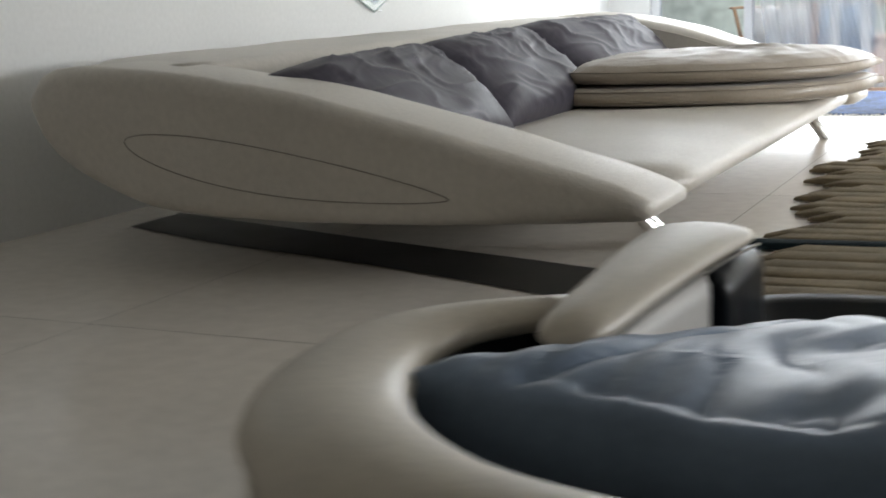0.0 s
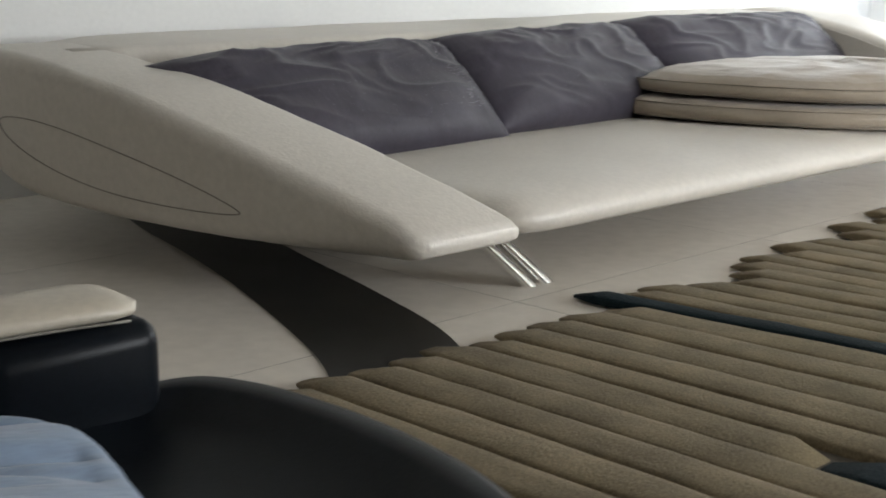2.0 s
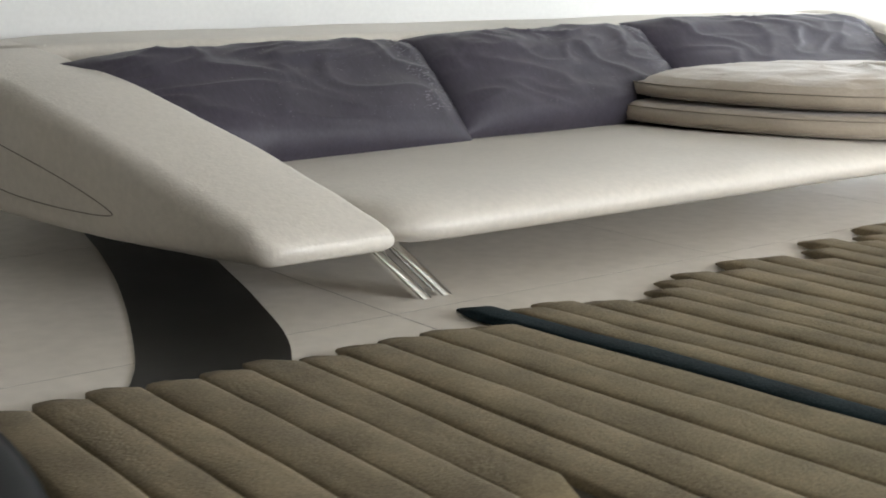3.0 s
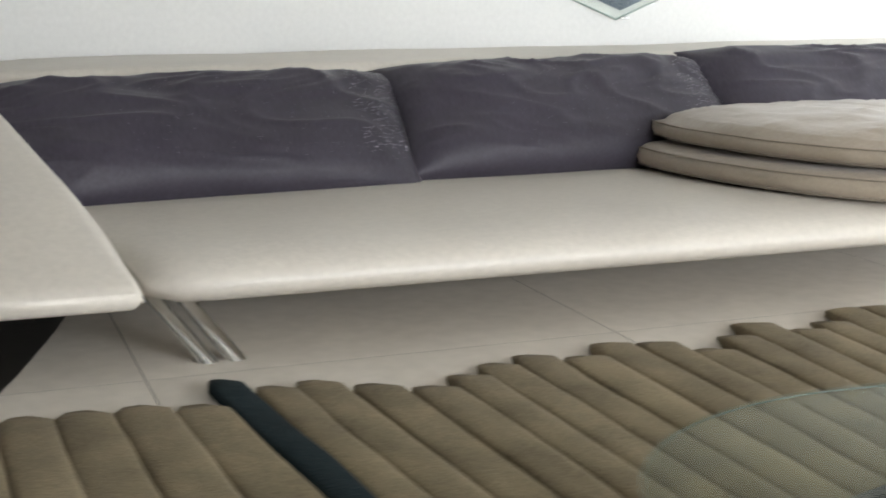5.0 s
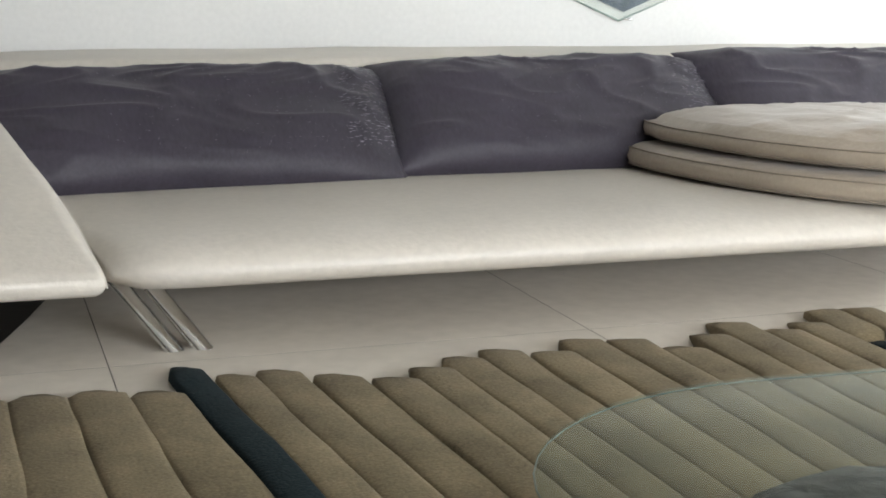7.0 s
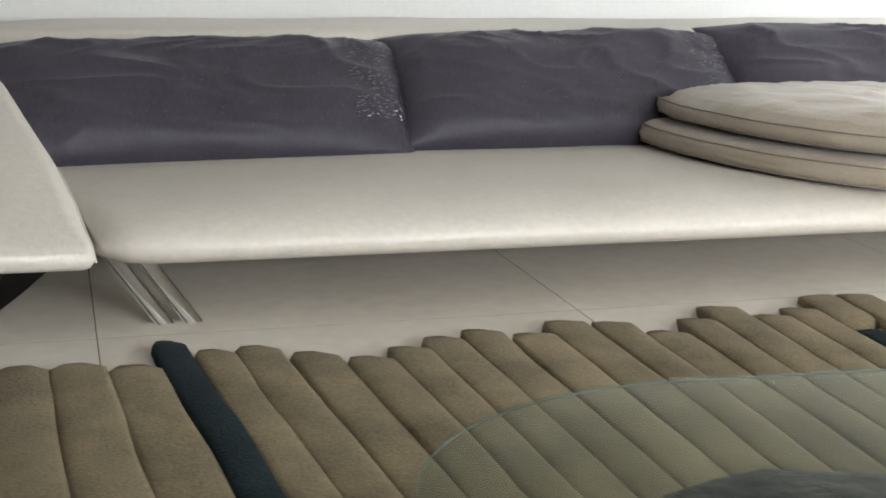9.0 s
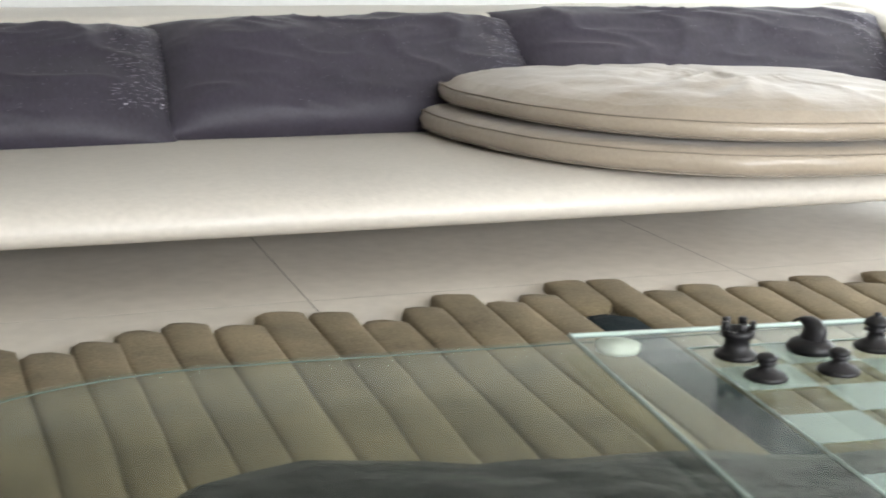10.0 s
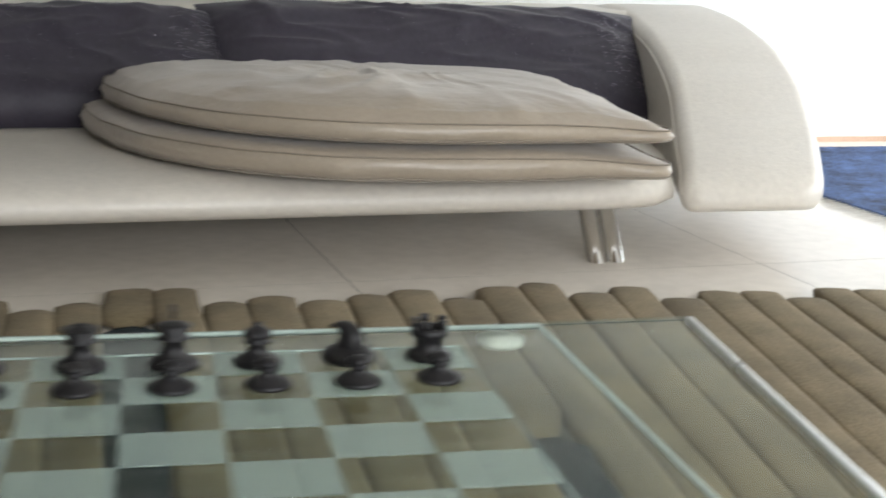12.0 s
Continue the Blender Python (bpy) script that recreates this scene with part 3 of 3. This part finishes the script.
# ---- glass coffee table ----
TURN = pose(1.15, -1.90, 0, 0, 0, -6.0)
table = thing("coffee_table", "greenish glass coffee table on a black leather base", "coffee table", TURN)
TZ = 0.40


def top_outline(n=12):
    """Outline of the pane in the table's own plan, with a rounded left end."""
    pts = [(1.36, -1.5), (1.52, 0.10)]
    for cx, cy, ry, a0 in ((-0.50, -0.42, 0.44, 90), (-0.50, -1.06, 0.44, 180)):
        for k in range(n + 1):
            a = radians(a0 + 90 * k / n)
            pts.append((cx + 0.55 * math.cos(a), cy + ry * math.sin(a)))
    return pts


def plate(pts, z0, z1):
    bm = bmesh.new()
    lo = [bm.verts.new((p[0], p[1], z0)) for p in pts]
    hi = [bm.verts.new((p[0], p[1], z1)) for p in pts]
    bm.faces.new(lo)
    bm.faces.new(hi)
    n = len(pts)
    for i in range(n):
        bm.faces.new((lo[i], lo[(i + 1) % n], hi[(i + 1) % n], hi[i]))
    return bm


glass_top = part("glass_top", plate(top_outline(), TZ - 0.012, TZ), TABLE_GLASS, table, "clear greenish glass", smooth=False)
rim = [(p[0], p[1], TZ - 0.006) for p in top_outline()]
part("edge", tube(rim, 0.0012, 6, closed=True), DARK_EDGE, glass_top, "pale green polished glass edge")


def base_bm():
    n, m = 60, 9
    prof = [(0.9, 0.045), (1.0, 0.06), (1.0, 0.24), (0.985, 0.272), (0.95, 0.288), (0.85, 0.295), (0.5, 0.298), (0.2, 0.298), (0.02, 0.298)]

    def point(i, j):
        a = 2 * math.pi * i / n
        c, s = math.cos(a), math.sin(a)
        e = (abs(c) ** 5 + abs(s) ** 5) ** (-0.2)
        r, z = prof[j]
        x, y = 0.72 * e * c * r, 0.46 * e * s * r
        x, y = x * 0.99 + y * 0.14, y * 0.99 - x * 0.14
        return (-0.02 + x, -0.57 + y, 0.94 * z + (0.016 * fbm(x * 6, y * 6, 2, 3) if j > 2 else 0))
    return surface(n, m, point, close_u=True)


part("base", base_bm(), material("crumpled_black_leather", (0.003, 0.004, 0.005), 0.32, spec=0.06, vary=0.3, scale=7, grain=50, bump=0.8, bump_scale=7, depth=0.04), table, "black crumpled leather base")
for px, py in ((-0.35, -0.40), (0.45, -0.45), (0.45, -0.80), (-0.35, -0.75)):
    part("spacer", rbox(0.03, 0.03, TZ - 0.0125 - 0.27, 0.004, 1, (px, py, (TZ - 0.0125 + 0.27) / 2)), GLASS, table, "clear spacer", smooth=False)

part("bevel", tube([(1.362, -1.49, TZ - 0.004), (1.521, 0.09, TZ - 0.004)], 0.0075, 6), BEVEL, glass_top, "glass bevel painted white as its window reflection")

# ---- glass chess board ----
board = thing("chess_board", "glass chess board with frosted and clear squares", "chess board", TURN @ pose(0, 0, TZ + 0.001))
BW, BD, SQ = 1.235, 1.02, 0.1165
SY = 0.0995
X0, Y0 = (BW - 8 * SQ) / 2, -0.112
slab_glass = part("glass_plate", plate([(0, -BD), (BW, -BD), (BW, 0), (0, 0)], 0.012, 0.024), GLASS, board, smooth=False)
part("edge", tube([(0, -BD, 0.018), (BW, -BD, 0.018), (BW, 0, 0.018), (0, 0, 0.018)], 0.0048, 6, closed=True), EDGE, slab_glass, "pale green glass edge")
for fx, fy in ((0.07, -0.03), (BW - 0.07, -0.03), (0.07, -BD + 0.03), (BW - 0.07, -BD + 0.03)):
    part("foot", lathe([(0.034, 0.0), (0.036, 0.004), (0.036, 0.0115)], 16), material("pale_rubber_foot", (0.56, 0.61, 0.52), 0.5, bump=0), board, "round pale rubber foot").location = (fx, fy, 0)
line = [(X0, Y0), (X0 + 8 * SQ, Y0), (X0 + 8 * SQ, Y0 - 8 * SY), (X0, Y0 - 8 * SY)]
for a, b in zip(line, line[1:] + line[:1]):
    part("border_line", tube([(a[0], a[1], 0.0245), (b[0], b[1], 0.0245)], 0.0018, 4), EDGE, slab_glass)
square_mesh = None
for i in range(8):
    for j in range(8):
        if (i + j) % 2 == 1:
            continue
        if square_mesh is None:
            sq = part("square", rbox(SQ - 0.001, SY - 0.001, 0.0012, 0, 1), FROST, board, "frosted glass square", smooth=False)
            square_mesh = sq.data
        else:
            sq = new("square", square_mesh)
            sq.parent = board
        sq.location = (X0 + (7 - i + 0.5) * SQ, Y0 - (j + 0.5) * SY, 0.0255)

# ---- chess pieces ----
PAWN = [(0.0335, 0), (0.035, 0.006), (0.031, 0.012), (0.020, 0.018), (0.013, 0.028), (0.011, 0.036), (0.017, 0.039), (0.012, 0.042), (0.017, 0.049), (0.017, 0.055), (0.010, 0.062), (0.001, 0.064)]
ROOK = [(0.036, 0), (0.037, 0.008), (0.031, 0.015), (0.023, 0.024), (0.021, 0.050), (0.028, 0.056), (0.029, 0.074), (0.021, 0.074), (0.020, 0.064), (0.001, 0.064)]
BISHOP = [(0.036, 0), (0.037, 0.008), (0.031, 0.015), (0.018, 0.026), (0.013, 0.048), (0.022, 0.053), (0.014, 0.057), (0.022, 0.068), (0.020, 0.078), (0.009, 0.089), (0.005, 0.092), (0.007, 0.096), (0.001, 0.100)]
QUEEN = [(0.038, 0), (0.039, 0.008), (0.033, 0.016), (0.020, 0.028), (0.015, 0.058), (0.025, 0.063), (0.017, 0.067), (0.028, 0.092), (0.021, 0.090), (0.010, 0.097), (0.008, 0.103), (0.001, 0.106)]
KING = [(0.038, 0), (0.039, 0.008), (0.033, 0.016), (0.020, 0.028), (0.015, 0.062), (0.026, 0.067), (0.017, 0.071), (0.027, 0.096), (0.014, 0.101), (0.001, 0.103)]


def knight(mat, ob):
    def point(i, j):
        s = i / 9
        cx = [0.0, 0.0, 0.003, 0.006, 0.004, -0.004, -0.014, -0.024, -0.031, -0.034][i]
        cz = [0.014, 0.024, 0.036, 0.050, 0.063, 0.073, 0.077, 0.074, 0.067, 0.062][i]
        ry = [0.024, 0.018, 0.016, 0.015, 0.014, 0.013, 0.012, 0.010, 0.009, 0.004][i]
        rx = [0.026, 0.022, 0.021, 0.020, 0.019, 0.017, 0.014, 0.011, 0.009, 0.004][i]
        a = 2 * math.pi * j / 10
        tilt = max(0.0, s - 0.35) * 1.9
        return (cx + rx * math.cos(a) * math.cos(tilt), ry * math.sin(a), (cz + rx * math.cos(a) * math.sin(tilt)) * 0.62)
    part("head", surface(10, 10, point, close_v=True, cap=True), mat, ob)
    part("foot", lathe([(0.036, 0), (0.037, 0.008), (0.031, 0.015), (0.02, 0.02)], 18), mat, ob)


def piece(kind, mat, label, group, m):
    ob = thing(kind, label, "chess piece", m, group)
    if kind == "chess_knight":
        knight(mat, ob)
    else:
        prof = {"chess_pawn": PAWN, "chess_rook": ROOK, "chess_bishop": BISHOP, "chess_queen": QUEEN, "chess_king": KING}[kind]
        body = part("body", lathe(prof, 18), mat, ob)
        if kind == "chess_king":
            part("cross", rbox(0.006, 0.006, 0.02, 0.001, 1, (0, 0, 0.074)), mat, body)
            part("cross", rbox(0.018, 0.0055, 0.006, 0.001, 1, (0, 0, 0.076)), mat, body)
        if kind == "chess_rook":
            for k in range(5):
                a = 2 * math.pi * k / 5
                part("merlon", rbox(0.009, 0.012, 0.012, 0.001, 1), mat, body).matrix_basis = pose(0.0215 * math.cos(a), 0.0215 * math.sin(a), 0.0505, 0, 0, math.degrees(a))
    if mat is CHESS_GREEN:
        tip = 0.044 if kind == "chess_pawn" else 0.070
        part("white_cap", lathe([(0.004, tip * 0.86), (0.011, tip * 0.89), (0.010, tip * 0.94), (0.006, tip * 0.98), (0.001, tip)], 12), CHESS_WHITE, ob, "white top")
    return ob


FILES = ["chess_rook", "chess_knight", "chess_bishop", "chess_queen", "chess_king", "chess_bishop", "chess_knight", "chess_rook"]
SHORT = 0.58
for prof in (PAWN, ROOK, BISHOP, QUEEN, KING):
    prof[:] = [(r * 0.9, z * SHORT) for r, z in prof]
ON = TURN @ pose(0, 0, TZ + 0.001 + 0.0262)
rng = random.Random(4)
first = {}
for colour, mat, back_row, pawn_row in (("black", CHESS_BLACK, 0, 1), ("green", CHESS_GREEN, 7, 6)):
    for f in range(8):
        for kind, row in ((FILES[f], back_row), ("chess_pawn", pawn_row)):
            m = ON @ pose(X0 + (f + 0.5) * SQ + rng.uniform(-0.008, 0.008), Y0 - (row + 0.5) * SY - (0.05 if colour == "green" else 0.0) + rng.uniform(-0.006, 0.006), 0, 0, 0, rng.uniform(-40, 40) + (90 if colour == "green" else -90))
            word = kind.replace("chess_", "")
            if (kind, colour) in first:
                copy_thing(first[kind, colour], m)
            else:
                first[kind, colour] = piece(kind, mat, f"{colour} polished {word} standing on the glass chess board" if colour == "black" else f"dark green {word} with a white top on the chess board", f"{colour} chess pieces", m)

# ---- tub armchair ----
chair = thing("armchair", "ivory and black leather tub armchair beside the rug", "armchair")
# plan line of the back rim from the far arm round to the near arm
RIM = [(-2.66, -0.55), (-2.79, -0.41), (-2.95, -0.36), (-3.14, -0.39), (-3.30, -0.47), (-3.44, -0.62), (-3.53, -0.82), (-3.56, -1.1), (-3.53, -1.38), (-3.42, -1.62), (-3.22, -1.78), (-3.0, -1.82), (-2.82, -1.78)]


def along(pts, t):
    n = len(pts) - 1
    f = min(max(t, 0), 0.99999) * n
    i, u = int(f), f - int(f)
    g = lambda q: Vector((*pts[min(max(q, 0), n)], 0))
    p = [g(i - 1), g(i), g(i + 1), g(i + 2)]
    return 0.5 * (2 * p[1] + (p[2] - p[0]) * u + (2 * p[0] - 5 * p[1] + 4 * p[2] - p[3]) * u * u + (3 * p[1] - p[0] - 3 * p[2] + p[3]) * u ** 3)


CEN = Vector((-2.75, -1.1, 0))


def wall_shell(profile, n=64):
    """profile: offset outwards from the rim line and height, closed."""
    def point(i, j):
        t = i / (n - 1)
        p = along(RIM, t)
        d = (along(RIM, min(t + 0.01, 1)) - along(RIM, max(t - 0.01, 0))).normalized()
        out = Vector((-d.y, d.x, 0)) * -1
        if out.dot(p - CEN) < 0:
            out = -out
        o, z = profile[j]
        fall = 1 - 0.10 * (abs(t - 0.5) * 2) ** 3
        thin = 0.42 + 0.58 * min(1, min(t, 1 - t) * 3.2) ** 0.8
        q = p + out * o * thin
        return (q.x, q.y, (z * fall if z < 0.3 else 0.41 + (z - 0.41) * thin) if z > 0.2 else z)
    return surface(n, len(profile), point, close_v=True, cap=True)


part("back_shell", wall_shell([(0.085, 0.04), (0.10, 0.2), (0.105, 0.33), (0.045, 0.34), (0.035, 0.2), (0.035, 0.04)]), CREAM_TRIM, chair, "ivory leather outer back")
part("rim", wall_shell([(0.115 * math.cos(a), 0.375 + 0.055 * math.sin(a)) for a in [2 * math.pi * k / 14 for k in range(14)]]), CREAM_TRIM, chair, "rounded ivory leather rim")
part("lining", wall_shell([(0.03, 0.06), (0.033, 0.2), (-0.03, 0.385), (-0.085, 0.37), (-0.10, 0.28), (-0.09, 0.06)]), BLACK, chair, "black leather inner back")


def arm_piece(sign, cy, x0, x1):
    """Padded arm running towards +x with a black front end."""
    def body(i, j):
        u = i / 15
        xx = x0 + (x1 - x0 - 0.1) * u
        w = 0.045 + 0.055 * u
        yy, zz = rounded_rect(-w, w, 0.06, 0.36 + 0.035 * math.sin(math.pi * (0.15 + 0.6 * u)), 0.05, 4)[j]
        return (xx, cy + yy, zz)
    part("body", surface(16, 20, body, close_v=True, cap=True), PANEL, chair, "pale grey leather arm side")

    def pad(i, j):
        u = i / 23
        xx = x0 + (x1 - x0) * u
        e = math.sqrt(max(0.0, 1 - max(0.0, (u - 0.9) / 0.1, (0.12 - u) / 0.12) ** 2)) * 0.9 + 0.1
        a = 2 * math.pi * j / 14
        top = 0.382 + 0.032 * math.sin(math.pi * (0.15 + 0.6 * u))
        return (xx, cy + (0.055 + 0.06 * u) * math.cos(a) * (0.25 + 0.75 * e), top + 0.029 * math.sin(a) * e)
    part("pad", surface(24, 14, pad, close_v=True, cap=True), CREAM_TRIM, chair, "ivory leather arm top")
    part("front", rbox(0.36, 0.234, 0.372, 0.05, 5, (x1 - 0.165, cy, 0.202)), BLACK, chair, "black leather arm front")
    stitch = [(x0 + (x1 - x0 - 0.06) * k / 20, cy - sign * (0.057 + 0.055 * k / 20), 0.37 + 0.032 * math.sin(math.pi * (0.15 + 0.6 * k / 20))) for k in range(21)]
    part("stitch", tube(stitch, 0.003, 5), LEATHER_DARK, chair)


arm_piece(1, -0.615, -2.88, -1.955)
arm_piece(-1, -1.84, -3.2, -2.62)

SEAT_EDGE = [(-3.3, -0.62), (-2.6, -0.66), (-2.1, -0.66), (-1.86, -0.66), (-1.775, -0.76), (-1.745, -0.98), (-1.755, -1.2), (-1.80, -1.42), (-1.90, -1.62), (-2.1, -1.72), (-2.6, -1.74), (-3.2, -1.72), (-3.4, -1.4), (-3.45, -1.0)]


def seat_base(i, j):
    c = Vector((-2.6, -1.18, 0))
    p = loop_at(SEAT_EDGE, i / 80)
    r, z = [(0.96, 0.05), (1.0, 0.08), (1.0, 0.205), (0.985, 0.238), (0.955, 0.248), (0.90, 0.24), (0.83, 0.20), (0.4, 0.19), (0.02, 0.19)][j]
    q = c + (p - c) * r
    return (q.x, q.y, z)


part("seat", surface(80, 9, seat_base, close_u=True), BLACK, chair, "black leather seat with rounded front edge")
for fx, fy in ((-2.1, -0.8), (-2.1, -1.55), (-3.2, -0.75), (-3.2, -1.5)):
    part("foot", lathe([(0.035, 0), (0.035, 0.055)], 12), ROBOT, chair).location = (fx, fy, 0)

# blue satin cushion lying in the chair
SEATC = [(-3.05, -0.43), (-2.89, -0.50), (-2.64, -0.63), (-2.32, -0.79), (-2.24, -0.94), (-2.30, -1.2), (-2.38, -1.41), (-2.52, -1.6), (-2.8, -1.68), (-3.1, -1.6), (-3.14, -1.3), (-3.17, -1.0), (-3.12, -0.76), (-3.08, -0.53)]


def satin(i, j):
    c = Vector((-2.75, -1.1, 0))
    p = loop_at(SEATC, i / 180)
    low = [(0.5, 0.20), (0.9, 0.205), (0.985, 0.225), (1.0, 0.247)]
    s = (j - 3) / 44
    r, z = low[j] if j < 4 else (math.cos(s * math.pi / 2) ** 0.75 * 0.999 + 0.001, 0.247 + 0.104 * math.sin(s * math.pi / 2) ** 0.42)
    q = c + (p - c) * r
    z += 0.092 * min(1, max(0, (-2.35 - q.x) / 0.75)) * (j > 2)
    if j > 3:
        warp = fbm(q.x * 1.4, q.y * 1.4, 4, 2)
        ridge = 1 - abs(noise.noise(Vector((q.x * 0.6 + 0.5 * warp, (q.y + 0.26 * q.x) * 6.4 + 1.0 * warp, 3))))
        fine = 1 - abs(noise.noise(Vector((q.x * 1.2 - 0.6 * warp, (q.y - 0.15 * q.x) * 9 + 1.5 * warp, 9))))
        z += min(1, (1 - r) * 8) * (-0.032 * ridge ** 8 - 0.012 * fine ** 7 + 0.007 * fbm(q.x * 1.6, q.y * 1.6, 6, 2))
    return (q.x, q.y, z)


satin_cushion = thing("chair_cushion", "creased blue-grey satin cushion lying in the armchair", "cushion")
part("cover", surface(180, 48, satin, close_u=True), BLUE_SATIN, satin_cushion)

# ---- picture on the wall ----
picture = thing("picture", "blue-grey picture under a clear glass plate on the wall", "picture", pose(2.60, WALL_Y - 0.012, 0.85))
DIAMOND = [(0, 0), (0.75, 0.30), (0.05, 0.62), (-0.75, 0.30)]


def flat(pts, y, t=0.006):
    bm = bmesh.new()
    a = [bm.verts.new((p[0], y, p[1])) for p in pts]
    b = [bm.verts.new((p[0], y + t, p[1])) for p in pts]
    bm.faces.new(a)
    bm.faces.new(b)
    for i in range(len(pts)):
        k = (i + 1) % len(pts)
        bm.faces.new((a[i], a[k], b[k], b[i]))
    return bm


part("glass_plate", flat(DIAMOND, -0.004), GLASS, picture, "clear glass plate", smooth=False)
part("edge", tube([(p[0], -0.002, p[1]) for p in DIAMOND], 0.006, 6, closed=True), EDGE, picture, "pale green glass edge")
part("print", flat([(0.03, 0.045), (0.66, 0.30), (0.06, 0.57), (-0.62, 0.30)], 0.004, 0.004),
     material("blue_grey_print", (0.16, 0.19, 0.24), 0.6, vary=0.4, scale=3, grain=12), picture, "blue-grey print", smooth=False)
part("clip", rbox(0.05, 0.02, 0.012, 0.003, 1, (0.05, -0.006, 0.008)), CHROME, picture)

# ---- skirting by the balcony door ----
slab("baseboard", 4.9, EAST, WALL_Y - 0.02, WALL_Y, 0.03, 0.075, PLASTER, "grey-white skirting board", "baseboard")
slab("trim", 4.9, EAST, WALL_Y - 0.03, WALL_Y, 0.0, 0.03, material("peach_tile", (0.62, 0.42, 0.30), 0.4, vary=0.1), "peach-coloured tile trim at the wall's foot", "trim")
slab("threshold", EAST - 0.06, EAST + 0.16, DOOR0, DOOR1, 0.0, 0.02, material("peach_threshold", (0.62, 0.42, 0.32), 0.4, vary=0.1), "peach-coloured door threshold", "threshold")

# ---- doormat ----
mat_thing = thing("door_mat", "deep blue woven mat with pale fringe on the tile floor", "mat")
part("weave", rbox(2.0, 2.7, 0.014, 0.004, 1, (5.95, 0.95, 0.0075)), material("blue_weave", (0.045, 0.09, 0.22), 0.9, vary=0.45, scale=6, grain=40, bump=0.5, depth=0.01), mat_thing, smooth=False)
FR = material("pale_fringe", (0.62, 0.60, 0.55), 0.9, vary=0.1)
bm = bmesh.new()
fr_rng = random.Random(7)
for k in range(90):
    y = -0.38 + 2.66 * k / 89
    x1 = 4.95 - 0.09 - 0.05 * fr_rng.random()
    dy = fr_rng.uniform(-0.02, 0.02)
    v = [bm.verts.new(p) for p in ((4.96, y - 0.009, 0.010), (4.96, y + 0.009, 0.010), (x1, y + dy + 0.004, 0.003), (x1, y + dy - 0.004, 0.003))]
    bm.faces.new(v)
part("fringe", bm, FR, mat_thing, "pale cotton fringe")

# ---- drying rack on the balcony ----
rack = thing("drying_rack", "wooden drying rack standing on the balcony", "drying rack", pose(8.5, 0.6, -0.02))
WOOD = material("pale_wood", (0.45, 0.28, 0.16), 0.6, vary=0.2, scale=6, grain=40)
for y in (-0.9, 1.0):
    part("leg", tube([(-0.4, y, 0), (0.4, y, 0.75)], 0.02, 6), WOOD, rack)
    part("leg", tube([(0.4, y, 0), (-0.4, y, 0.75)], 0.02, 6), WOOD, rack)
for x in (-0.38, 0.0, 0.38):
    part("bar", tube([(x, -0.95, 0.75), (x, 1.05, 0.75)], 0.012, 6), WOOD, rack)


def towel(colour, label, y, w, drop, x):
    t = thing("towel", label, "towel", pose(8.5 + x, 0.6 + y, 0.76), "laundry on the drying rack")
    n = 14

    def point(i, j):
        v = j / 11 * 2 - 1
        return (0.016 * math.sin(i * 1.3) * abs(v) + 0.014 * (1 if v > 0 else -1) * (1 - max(0, 1 - abs(v) * 8)), -w / 2 + w * i / (n - 1), -drop * max(0, abs(v) - 0.06))
    bm = surface(n, 12, point)
    bmesh.ops.solidify(bm, geom=bm.faces[:], thickness=0.006)
    part("cloth", bm, material(f"{label.split()[0]}_towelling", colour, 0.9, vary=0.12, scale=8), t)


towel((0.50, 0.64, 0.80), "blue cotton towel hanging on the drying rack", -0.05, 0.5, 0.5, -0.38)
towel((0.60, 0.80, 0.50), "green cotton towel hanging on the drying rack", -0.72, 0.36, 0.45, -0.38)
towel((0.85, 0.86, 0.88), "white cotton towel hanging on the drying rack", 0.55, 0.55, 0.5, -0.38)
towel((0.80, 0.66, 0.60), "peach cotton towel hanging on the drying rack", 0.3, 0.5, 0.4, 0.38)

# ---- curtain ----
curtain = thing("curtain", "sheer white curtain, widened to haze the balcony view", "curtain")


def sheer_cloth():
    m = bpy.data.materials.new("sheer_white")
    m.use_nodes = True
    n, l = m.node_tree.nodes, m.node_tree.links
    n.remove(n["Principled BSDF"])
    open_weave, thread, back = n.new("ShaderNodeBsdfTransparent"), n.new("ShaderNodeBsdfDiffuse"), n.new("ShaderNodeBsdfTranslucent")
    thread.inputs["Color"].default_value = back.inputs["Color"].default_value = (0.86, 0.88, 0.90, 1)
    cloth, mix, weave, amount = n.new("ShaderNodeMixShader"), n.new("ShaderNodeMixShader"), n.new("ShaderNodeTexNoise"), n.new("ShaderNodeMapRange")
    weave.inputs["Scale"].default_value = 6.0
    amount.inputs["To Min"].default_value, amount.inputs["To Max"].default_value = 0.25, 0.5
    l.new(weave.outputs["Fac"], amount.inputs["Value"])
    l.new(amount.outputs["Result"], mix.inputs[0])
    l.new(thread.outputs[0], cloth.inputs[1])
    l.new(back.outputs[0], cloth.inputs[2])
    l.new(open_weave.outputs[0], mix.inputs[1])
    l.new(cloth.outputs[0], mix.inputs[2])
    l.new(mix.outputs[0], n["Material Output"].inputs["Surface"])
    return m


SHEER = sheer_cloth()


def fold(i, j):
    y = -1.6 + 2.9 * i / 150
    swing = 0.25 * (1 - j / 6) ** 1.5
    return (7.21 + 0.03 * math.sin(i * 0.8) + 0.01 * math.sin(i * 1.9), y - swing, 0.03 + 2.0 * j / 6)


part("drape", surface(151, 7, fold), SHEER, curtain, "sheer white folds")
part("curtain_rod", tube([(7.2, -1.9, 2.06), (7.2, 2.4, 2.06)], 0.015, 8), CHROME, curtain)
